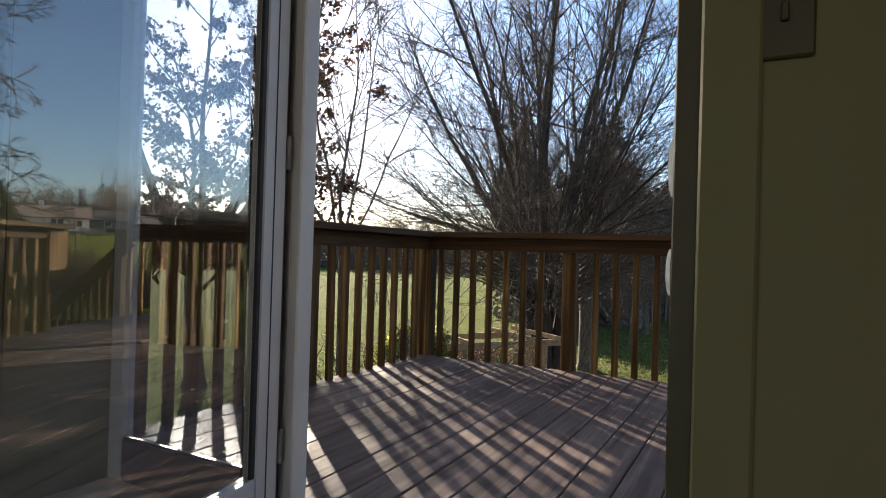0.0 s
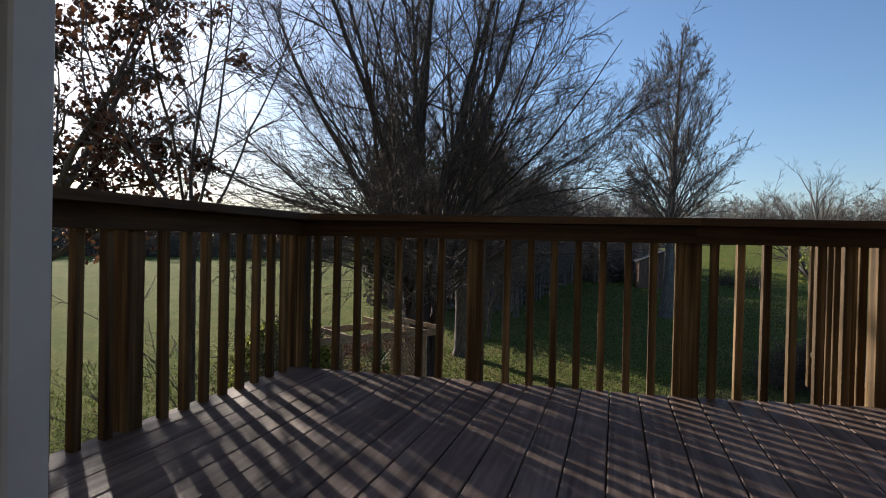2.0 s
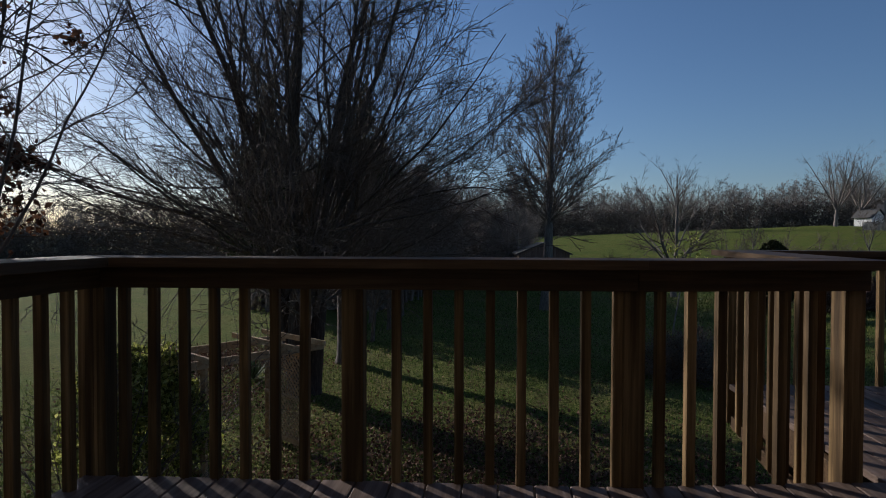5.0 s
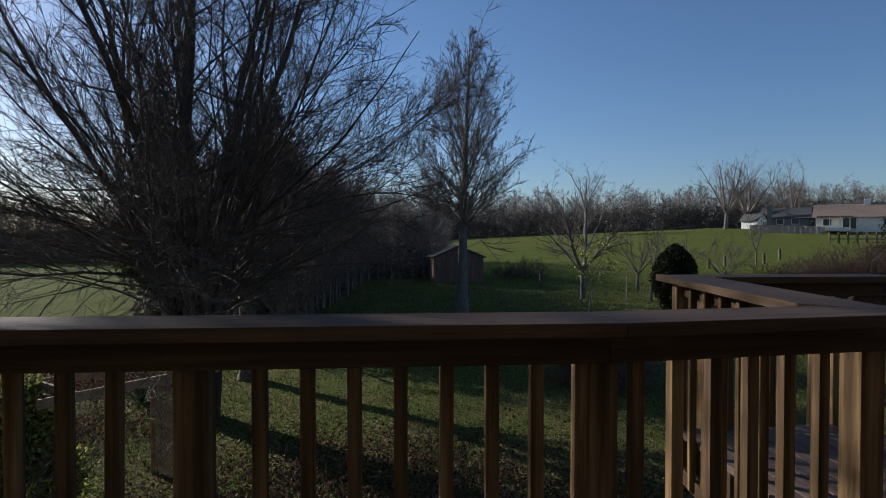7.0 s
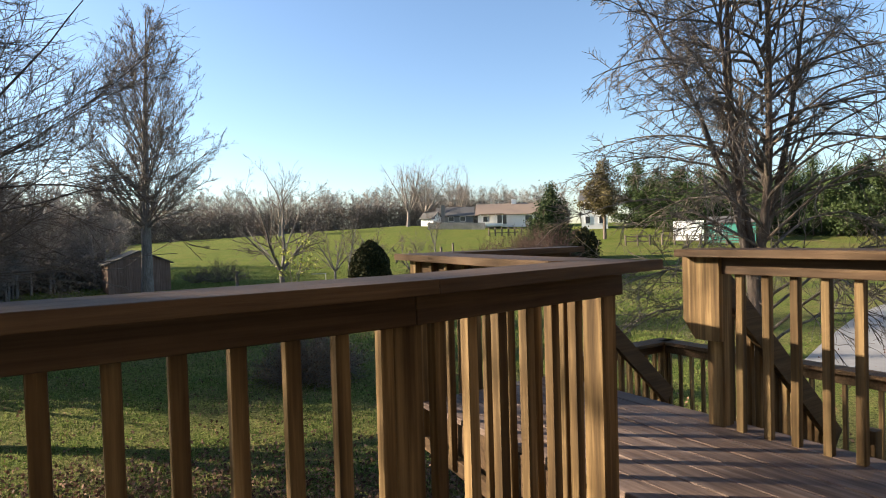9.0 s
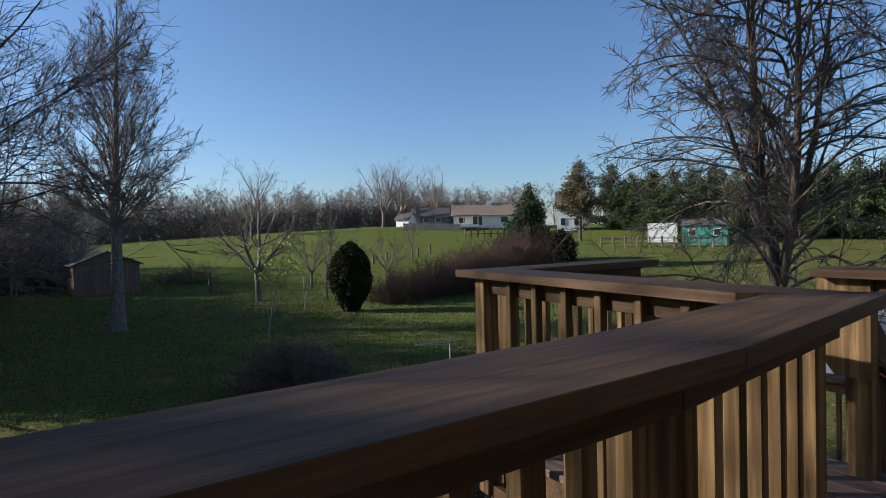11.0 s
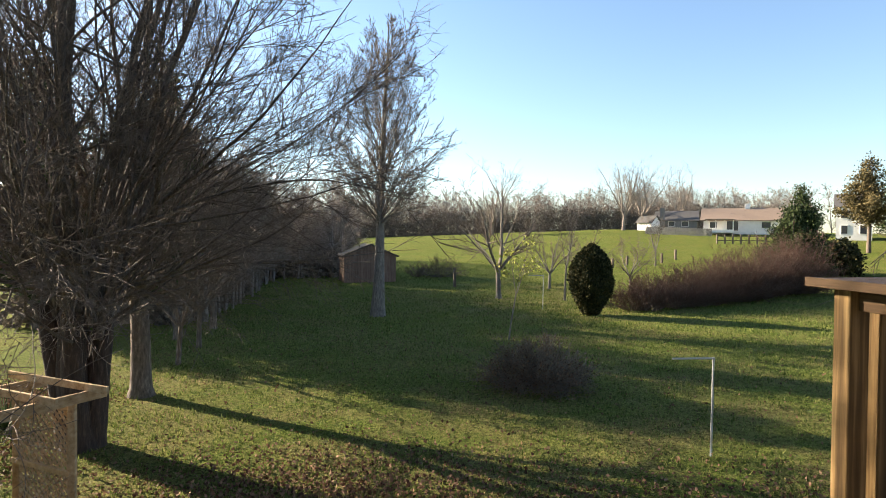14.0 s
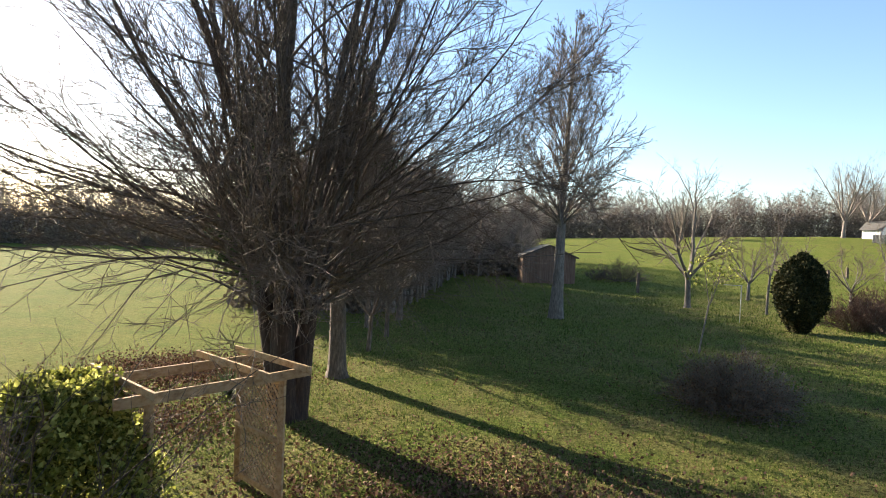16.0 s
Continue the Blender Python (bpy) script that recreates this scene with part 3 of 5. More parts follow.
def small_tree(at, seed, h, r, tilt, n, label, mat=M_BARK_PALE, twig=M_TWIG, fork=0.28, lean=(0, 0), droop=0.02, dense=7, name="bare_tree", group="", n2=9, side=0.46):
    """A short bole that forks into a few spreading limbs."""
    rng = random.Random(seed)
    g = np.random.default_rng(seed)
    t = thing(name, on_ground(*at), label, "tree", group)
    bole = limbs(g, np.array([[0, 0, -0.15]]), np.array([[lean[0], lean[1], 1.0]]), np.array([h * fork + 0.2]), 8, 0.02, 0.0)
    top = bole[0, -1]
    stems = [(row[0] + top[0], row[1] + top[1], row[2] + top[2] - 0.1, *row[3:]) for row in fan(rng, n, tilt, h * (1 - fork), r * 0.55, r * 0.4)]
    chunks, ends = grow(g, stems, [
        dict(seg=9, wig=0.08, trop=0.03, sides=6, taper=0.15, rmin=0.008),
        dict(n=n2, start=0.2, ang=38, spread=12, ratio=side, short=0.4, seg=6, wig=0.10, trop=droop, sides=5, thin=0.5, taper=0.3, rmin=0.007),
        dict(n=dense, start=0.15, ang=38, spread=14, ratio=0.46, short=0.4, seg=4, wig=0.13, trop=droop, sides=4, thin=0.6, taper=0.4, rmin=0.0055),
        dict(n=4, start=0.2, ang=38, spread=14, ratio=0.5, short=0.3, seg=3, wig=0.15, sides=3, thin=0.7, taper=0.5, rmin=0.0045)])
    link_mesh("trunk", array_mesh("trunk", *join([tubes(bole, np.array([r]), np.array([r * 0.8]), 12, 0.5)] + chunks[:1]), True), mat, t)
    link_mesh("crown", array_mesh("crown", *join(chunks[1:])), twig, t)
    return t, ends


small_tree((-4.2, 20.9), 31, 9.5, 0.27, 40, 8, "bare tree with a grey trunk behind the broad tree", M_BARK)
small_tree((-4.1, 24.8), 32, 6.5, 0.09, 50, 6, "thin bare young tree on the lawn edge", M_BARK, fork=0.2)
small_tree((-4.0, 27.9), 33, 7.0, 0.10, 45, 6, "thin bare young tree on the lawn edge", M_BARK, fork=0.2)
small_tree((-4.2, 32.6), 34, 8.5, 0.16, 45, 7, "bare tree at the edge of the thicket", M_BARK, fork=0.22)
small_tree((-5.2, 30.0), 35, 8.0, 0.14, 42, 7, "bare tree at the edge of the thicket", M_BARK, fork=0.22)
small_tree((12.8, 44.0), 36, 9.0, 0.20, 56, 9, "spreading bare fruit tree on the lawn", M_BARK_PALE, fork=0.22)
small_tree((17.0, 42.4), 37, 6.5, 0.08, 22, 4, "slender bare young tree on the lawn", M_BARK_PALE, fork=0.35, dense=4)
small_tree((19.0, 50.0), 38, 5.2, 0.12, 62, 7, "low spreading bare orchard tree", M_BARK_PALE, fork=0.25)
small_tree((23.5, 52.0), 39, 5.2, 0.12, 62, 7, "low spreading bare orchard tree", M_BARK_PALE, fork=0.25)
small_tree((36.0, 62.0), 40, 5.5, 0.09, 40, 5, "small bare tree in the meadow", M_BARK_PALE, fork=0.3)
small_tree((24.5, 47.0), 45, 4.8, 0.10, 60, 6, "low spreading bare orchard tree", M_BARK_PALE, fork=0.25)


for k, (az, dd, hh) in enumerate(((29.0, 116, 13.5), (30.6, 119, 12.5), (33.8, 132, 12.0), (17.0, 112, 9.0))):
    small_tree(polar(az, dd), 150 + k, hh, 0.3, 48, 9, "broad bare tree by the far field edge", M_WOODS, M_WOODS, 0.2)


def apple_tree():
    t, ends = small_tree((8.7, 7.65), 51, 10.0, 0.12, 13, 6, "old bare apple tree with drooping lichened branches", M_BARK, M_TWIG_PALE, 0.34, (0.02, 0.02), -0.015, 9, n2=22, side=0.27)
    g = np.random.default_rng(8)
    # water shoots and low drooping limbs
    rows = []
    for i in range(52):
        a = i * 2.4
        z = 2.4 + 0.10 * i
        rows.append((0, 0, z, math.cos(a), math.sin(a), 0.75, 3.3 - 0.020 * i, 0.024))
    ch, _ = grow(g, rows, [
        dict(seg=10, wig=0.10, trop=-0.10, sides=5, taper=0.2, rmin=0.008),
        dict(n=13, start=0.2, ang=45, spread=14, ratio=0.36, short=0.4, seg=5, wig=0.13, trop=-0.07, sides=4, thin=0.5, taper=0.3, rmin=0.006),
        dict(n=11, start=0.2, ang=42, spread=14, ratio=0.45, short=0.3, seg=3, wig=0.2, trop=-0.02, sides=3, thin=0.6, taper=0.4, rmin=0.0045)])
    link_mesh("low_branchwork", array_mesh("low_branchwork", *join(ch)), M_TWIG_PALE, t)


M_TWIG_PALE = bark("twig_lichened", (0.075, 0.058, 0.045), (0.17, 0.138, 0.108), (0.32, 0.275, 0.225))
apple_tree()


def oak(at, seed, h):
    t, ends = small_tree(at, seed, h, 0.27, 52, 8, "oak holding sparse dry brown leaves", M_BARK, M_TWIG, 0.25, (0.0, 0.0), 0.0, 4, n2=8)
    g = np.random.default_rng(seed)
    # low spreading limbs
    rows = []
    for i in range(15):
        a, z = i * 2.399963, 2.6 + 0.22 * i
        rows.append((0, 0, z, math.cos(a), math.sin(a), 0.38, 4.9 - 0.10 * i, 0.065))
    ch, low = grow(g, rows, [
        dict(seg=12, wig=0.10, trop=-0.012, sides=6, taper=0.16, rmin=0.012),
        dict(n=9, start=0.25, ang=44, spread=14, ratio=0.40, short=0.4, seg=6, wig=0.12, trop=0.0, sides=5, thin=0.5, taper=0.3, rmin=0.008),
        dict(n=5, start=0.2, ang=42, spread=14, ratio=0.45, short=0.3, seg=4, wig=0.14, sides=3, thin=0.6, taper=0.4, rmin=0.005)])
    link_mesh("low_branchwork", array_mesh("low_branchwork", *join(ch)), M_TWIG, t)
    c = ends.reshape(-1, 3)
    low = low[:, 1:].reshape(-1, 3)
    c = np.concatenate([c[g.permutation(len(c))[:4200]], low[g.permutation(len(low))[:1900]]])
    link_mesh("foliage", array_mesh("foliage", *leaves(g, c, 0.15, 0.075, 3, 0.6)), M_OAK_LEAF, t)


oak((-12.5, 11.6), 61, 12.5)
small_tree((-4.0, 6.9), 62, 8.4, 0.042, 40, 5, "leaning bare sapling beside the deck", M_BARK, M_TWIG, 0.46, (0.10, 0.0), 0.0, 6)


# ---------------------------------------------------------------- evergreens and shrubs
def cone_evergreen(at, seed, h, r, label, mat=M_PINE, ragged=0.25, base=0.04, size=0.30, count=5000, pointed=1.0, name="evergreen_tree", category="tree", group=""):
    """Layered sprays round a trunk, with an uneven outline."""
    g = np.random.default_rng(seed)
    t = thing(name, on_ground(*at), label, category, group)
    line = limbs(g, np.array([[0, 0, -0.1]]), np.array([[0, 0, 1.0]]), np.array([h * 0.95]), 10, 0.01, 0.02)
    n = 150
    f = base + (1 - base) * g.random(n) ** 1.1
    a = g.uniform(0, 2 * np.pi, n)
    ext = r * np.clip(1.02 - f ** pointed, 0.05, 1) * np.clip((f - base) * 9 + 0.45, 0, 1) * g.uniform(1 - ragged, 1 + ragged, n)
    p0 = np.stack([0 * a, 0 * a, f * h * 0.97], -1)
    d = np.stack([np.cos(a), np.sin(a), 0.25 + 0.5 * f], -1)
    br = limbs(g, p0, d, ext * 1.02, 5, 0.06, -0.02)
    link_mesh("trunk", array_mesh("trunk", *join([tubes(line, np.array([h * 0.02 + 0.03]), np.array([0.015]), 8), tubes(br, np.full(n, 0.02), np.full(n, 0.006), 4)])), M_BARK, t)
    w = g.random((count, 1)) ** 0.55
    i = g.choice(n, count, p=ext ** 1.4 / (ext ** 1.4).sum())
    x = (w[:, 0] * 5)
    k = np.minimum(x.astype(int), 4)
    u = (x - k)[:, None]
    c = br[i, k] * (1 - u) + br[i, k + 1] * u
    link_mesh("foliage", array_mesh("foliage", *leaves(g, c, size, r * 0.085, 3, 0.1)), mat, t)
    return t


cone_evergreen((41.5, 48.5), 71, 8.6, 2.9, "conical dark green cedar beyond the hedge", size=0.20, count=11000, ragged=0.5)
cone_evergreen((47.5, 50.5), 72, 3.2, 2.0, "rounded dark evergreen shrub beside the cedar", M_YEW, 0.12, 0.0, 0.3, 2200, 3.0, "evergreen_shrub", "shrub")
cone_evergreen((-6.8, 35.6), 73, 13.2, 2.5, "tall dark green pine behind the broad tree", size=0.28, count=3300, ragged=0.5, pointed=1.3, base=0.12)
cone_evergreen((-11.5, 33.6), 74, 12.6, 2.7, "tall dark green pine behind the broad tree", size=0.28, count=3300, ragged=0.5, pointed=1.4, base=0.12)
cone_evergreen((-17.5, 50.0), 75, 10.5, 2.4, "dark green pine in the thicket", size=0.5, count=2500, ragged=0.4)


def oval_bush():
    g = np.random.default_rng(81)
    at = on_ground(15.2, 34.8)
    t = thing("evergreen_shrub", at, "dense dark egg-shaped clipped evergreen", "shrub")
    n = 30000
    th, u = g.uniform(0, 2 * np.pi, n), g.random(n)
    z = 0.08 + u * 3.75
    r = 1.1 * np.interp(u, [0, 0.08, 0.25, 0.48, 0.68, 0.83, 0.93, 1.0], [0.30, 0.46, 0.82, 1.0, 0.94, 0.68, 0.38, 0.05])
    r = r * (1 + 0.07 * np.sin(5 * th + 3 * z) + 0.05 * np.sin(11 * th - 5 * z)) * g.uniform(0.82, 1.03, n)
    c = np.stack([r * np.cos(th), r * np.sin(th), z], -1)
    link_mesh("foliage", array_mesh("foliage", *leaves(g, c, 0.13, 0.04, 2, -0.6)), M_YEW, t)
    st = fan(random.Random(3), 9, 24, 2.2, 0.05, 0.15)
    ch, _ = grow(g, st, [dict(seg=6, wig=0.06, trop=0.02, sides=6, taper=0.4, rmin=0.01)])
    link_mesh("stem", array_mesh("stem", *join(ch)), M_BARK, t)


oval_bush()


def twig_mound(name, at, seed, r, h, n, label, mat, base_r, tilt=70, leaf=None, category="shrub", group="", thick=0.012, fine=0.0045):
    g = np.random.default_rng(seed)
    t = thing(name, on_ground(*at), label, category, group)
    st = []
    for i in range(n):
        a, k = g.uniform(0, 2 * np.pi), math.sqrt(g.random())
        th = radians(tilt) * k
        ln = 1.0 / math.sqrt((math.sin(th) / r) ** 2 + (math.cos(th) / h) ** 2)
        st.append((base_r * k * math.cos(a), base_r * k * math.sin(a), -0.05, math.sin(th) * math.cos(a), math.sin(th) * math.sin(a), math.cos(th), ln * g.uniform(0.75, 1.08), thick))
    ch, ends = grow(g, st, [
        dict(seg=6, wig=0.09, trop=0.0, sides=4, taper=0.4, rmin=0.006),
        dict(n=7, start=0.3, ang=30, spread=14, ratio=0.4, short=0.3, seg=4, wig=0.13, trop=0.02, sides=3, thin=0.6, taper=0.5, rmin=fine),
        dict(n=5, start=0.2, ang=34, spread=14, ratio=0.5, short=0.3, seg=3, wig=0.15, sides=3, thin=0.7, taper=0.5, rmin=fine * 0.85)])
    link_mesh("stem", array_mesh("stem", *join(ch[:1])), M_BARK, t)
    link_mesh("crown", array_mesh("crown", *join(ch[1:])), mat, t)
    if leaf:
        c = ends.reshape(-1, 3)
        c = c[g.permutation(len(c))[:leaf[1]]]
        link_mesh("foliage", array_mesh("foliage", *leaves(g, c, leaf[2], 0.06, 2)), leaf[0], t)
    return t


twig_mound("shrub", (6.35, 20.0), 91, 1.25, 1.45, 260, "rounded dense brown twiggy shrub on the lawn", M_TWIG_PALE, 0.45, 80, (M_DRYLEAF, 2500, 0.05))
twig_mound("shrub", (12.2, 60.5), 92, 1.9, 1.9, 120, "low dense bare shrub near the shed", M_TWIG, 0.6, 78)
twig_mound("shrub", (10.0, 61.0), 93, 1.0, 1.9, 50, "low bare shrub near the shed", M_TWIG, 0.3, 60)


def hedge():
    """Row of bare red-twigged bushes, higher towards the far end."""
    rng = random.Random(6)
    n = 17
    for i in range(n):
        k = i / (n - 1)
        x, y = 18.6 + 18.0 * k + rng.uniform(-0.3, 0.3), 36.4 + 6.5 * k + rng.uniform(-0.4, 0.4)
        twig_mound("hedge_bush", (x, y), 300 + i, 1.5 + 0.6 * k, 1.8 + 3.0 * k ** 0.9 + rng.uniform(-0.15, 0.25), 64 + int(40 * k), "bare red-brown bush of a tall loose hedge", M_TWIG_RED, 0.35, 62, None, "shrub", "hedge bushes", 0.024, 0.009)


hedge()


# ---------------------------------------------------------------- far woods
def stand_of_trees(name, label, spots, seed, h0, h1, mat, kinds=5):
    """Many bare trees joined: nobody could count them."""
    g = np.random.default_rng(seed)
    models = []
    for k in range(kinds):
        ch, _ = grow(g, [(0, 0, -0.02, 0.02, 0, 1, 1.0, 0.014)], [
            dict(seg=8, wig=0.03, trop=0.02, sides=4, taper=0.15, rmin=0.003),
            dict(n=17, start=0.10, ang=44, spread=14, ratio=0.46, short=0.6, seg=4, wig=0.08, trop=0.06, sides=3, thin=0.5, taper=0.4, rmin=0.0026),
            dict(n=9, start=0.15, ang=38, spread=16, ratio=0.5, short=0.3, seg=2, wig=0.14, trop=0.04, sides=3, thin=0.8, taper=0.6, rmin=0.0030)])
        models.append(join(ch))
    chunks = []
    for x, y in spots:
        v, f = models[g.integers(kinds)]
        h = g.uniform(h0, h1)
        a = g.uniform(0, 2 * np.pi)
        w = h * g.uniform(0.9, 1.35)
        R = np.array([[math.cos(a), -math.sin(a), 0], [math.sin(a), math.cos(a), 0], [0, 0, 1]])
        chunks.append(((v * np.array([w, w, h])) @ R.T + np.array([x, y, float(ground_z(x, y))]), f))
    ob = link_mesh(name, array_mesh(name, *join(chunks)), mat)
    tagged(ob, label, "woods", kind="stuff")


def woods():
    rng = random.Random(17)
    spots = []
    for i in range(1000):
        az = -68 + 112 * i / 999 + rng.uniform(-0.4, 0.4)
        dist = float(np.interp(az, [-68, -20, 5, 20, 44], [112, 112, 128, 135, 135])) + rng.uniform(0, 30)
        spots.append(polar(az, dist))
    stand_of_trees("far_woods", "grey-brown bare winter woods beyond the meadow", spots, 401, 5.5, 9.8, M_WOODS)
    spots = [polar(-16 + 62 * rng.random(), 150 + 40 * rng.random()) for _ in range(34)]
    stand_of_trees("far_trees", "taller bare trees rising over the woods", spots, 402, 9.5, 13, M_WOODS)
    spots = []
    for i in range(200):
        k = rng.random()
        y = 34 + 27 * k
        spots.append((-4.6 + (y - 34) * 0.055 - rng.random() ** 1.5 * 9, y + rng.uniform(-1, 1)))
    for i in range(110):
        y = rng.uniform(61, 82)
        spots.append((3.4 + (y - 61) * 0.10 - rng.random() ** 1.2 * 16, y))
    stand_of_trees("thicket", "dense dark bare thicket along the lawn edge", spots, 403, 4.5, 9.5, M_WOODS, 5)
    g = np.random.default_rng(404)
    # evergreen understorey and brush at the foot of the woods
    c = np.array([[*polar(az, float(np.interp(az, [-68, -20, 5, 20, 44], [110, 110, 126, 133, 133])) + g.uniform(0, 4)), 0.0] for az in g.uniform(-68, 44, 55000)])
    c[:, 2] = ground_z(c[:, 0], c[:, 1]) + g.random(len(c)) ** 1.8 * 5.0
    ob = link_mesh("far_brush", array_mesh("far_brush", *leaves(g, c, 0.34, 0.4, 3)), M_BRUSH)
    tagged(ob, "dark brush along the foot of the woods", "brush", kind="stuff")
    c = np.array([[-5.6 + (y - 34) * 0.055 - g.random() ** 1.5 * 8, y, 0.0] for y in g.uniform(34, 61, 8000)])
    more = np.array([[3.0 - g.random() * 15, g.uniform(62, 74), 0.0] for _ in range(5000)])
    c = np.concatenate([c, more])
    c[:, 2] = ground_z(c[:, 0], c[:, 1]) + g.random(len(c)) ** 1.5 * 2.6
    ob = link_mesh("brush", array_mesh("brush", *leaves(g, c, 0.38, 0.3, 4)), M_BRUSH)
    tagged(ob, "dark evergreen brush under the thicket", "brush", kind="stuff")


# lightened like the woods, with the haze in the leaf colour
M_BRUSH = foliage("brush_leaves", (0.095, 0.080, 0.064), (0.145, 0.122, 0.10), (0.20, 0.172, 0.142), trans=0.1)
woods()


def windbreak():
    rng = random.Random(23)
    for i in range(15):
        az = 50.5 + 24 * i / 14
        d = 98 + rng.uniform(-3, 6) - i * 1.2
        cone_evergreen(polar(az, d), 500 + i, 10.2 + rng.uniform(-0.8, 1.2) - i * 0.05, 3.4, "tall green pine of a dense windbreak row", M_PINE_FAR, 0.5, 0.0, 0.24, 6000, 1.5, group="windbreak pines")
    cone_evergreen(polar(47.6, 86), 530, 11.5, 3.4, "tall bronze-green evergreen with a bare stem", M_BRONZE, 0.6, 0.3, 0.26, 4200, 1.6)


M_PINE_FAR = foliage("windbreak_needles", (0.024, 0.038, 0.013), (0.050, 0.074, 0.025), (0.088, 0.118, 0.042), trans=0.12)
M_BRONZE = foliage("bronze_needles", (0.06, 0.05, 0.022), (0.11, 0.09, 0.04), (0.17, 0.135, 0.065), trans=0.12)
windbreak()


# ---------------------------------------------------------------- house, doorway and room
WI, WO = 1.13, 1.47                    # inner and outer wall faces
OX0, OX1, OZ = -0.67, 1.096, 2.06       # opening


def build_house():
    w = thing("wall_house", (0, 0, 0), "house wall with the patio doorway", "wall", kind="structure")
    for nm, b in (("wall_panel", (-4.5, OX0, WI, WO, -0.1, 2.5)), ("wall_panel", (OX1, 6.5, WI, WO, -0.1, 2.5)), ("wall_panel", (OX0, OX1, WI, WO, OZ, 2.5))):
        part(nm, box(*b), M_OLIVE, w, "olive painted wall")
    part("outer_siding", box(-4.5, OX0, WO + 0.003, WO + 0.03, -3.0, 5.6), M_SIDING, w)
    part("outer_siding", box(OX1, 6.5, WO + 0.003, WO + 0.03, -3.0, 5.6), M_SIDING, w)
    part("outer_siding", box(OX0, OX1, WO + 0.003, WO + 0.03, OZ, 5.6), M_SIDING, w)
    part("outer_siding", box(OX0, OX1, WO + 0.003, WO + 0.03, -3.0, -0.05), M_SIDING, w)
    part("lower_wall", box(-4.5, 6.5, WI, WO, -3.2, -0.26), M_SIDING, w)
    part("upper_wall", box(-4.5, 6.5, WI, WO, 2.66, 5.6), M_SIDING, w)
    f = link_mesh("floor", bpy.data.meshes.new("floor"), M_FLOOR)
    bm = box(-4.5, 6.5, -6.0, WI, -0.14, -0.02)
    bm.to_mesh(f.data)
    bm.free()
    tagged(f, "dark brown wooden floor of the room", "floor", kind="structure")
    c = link_mesh("ceiling", bpy.data.meshes.new("ceiling"), M_CEIL)
    bm = box(-4.5, 6.5, -6.0, WO, 2.5, 2.65)
    bm.to_mesh(c.data)
    bm.free()
    tagged(c, "plain white ceiling", "ceiling", kind="structure")
    for nm, b in (("wall_left", (-4.65, -4.5, -6.0, WO, -3.2, 5.6)), ("wall_right", (6.5, 6.65, -6.0, WO, -3.2, 5.6)), ("wall_back", (-4.65, -1.0, -6.15, -6.0, -3.2, 5.6)), ("wall_back_side", (3.0, 6.65, -6.15, -6.0, -3.2, 5.6)), ("wall_back_sill", (-1.0, 3.0, -6.15, -6.0, -3.2, 0.6)), ("wall_back_head", (-1.0, 3.0, -6.15, -6.0, 2.2, 5.6))):
        ob = part(nm, box(*b), M_OLIVE, None)
        tagged(ob, "plain olive painted room wall", "wall", kind="structure")
    r = part("roof", box(-4.8, 6.8, -6.2, WO + 0.35, 5.6, 5.75), M_SHINGLE, None)
    tagged(r, "flat edge of the house roof", "roof", kind="structure")
    # casing round the opening, inside
    tr = thing("trim", (0, 0, 0), "olive painted casing beside the doorway", "trim", kind="structure")
    part("casing", box(OX1 + 0.0, OX1 + 0.075, WI - 0.018, WI - 0.002, -0.02, OZ + 0.07, 0.004), M_OLIVE, tr)
    part("casing", box(OX0 - 0.075, OX0, WI - 0.018, WI - 0.002, -0.02, OZ + 0.07, 0.004), M_OLIVE, tr)
    # switch plate on the wall
    s = thing("light_switch", (1.195, WI - 0.002, 1.092), "dark olive switch plate on the wall", "switch")
    part("plate", box(-0.035, 0.035, -0.008, 0, -0.058, 0.058, 0.003), M_OLIVE_DARK, s)
    part("toggle", box(-0.005, 0.005, -0.018, -0.008, -0.012, 0.012, 0.002), M_OLIVE_DARK, s)


build_house()
# daylight of the room's rear window
room_light = bpy.data.lights.new("rear_window_daylight", "AREA")
room_light.shape, room_light.size, room_light.size_y, room_light.energy, room_light.color = "RECTANGLE", 3.8, 1.5, 12.0, (1.0, 0.93, 0.78)
room_ob = new("rear_window_daylight", room_light)
room_ob.matrix_world = look((1.0, -6.02, 1.4), (1.0, 0.0, 1.3))


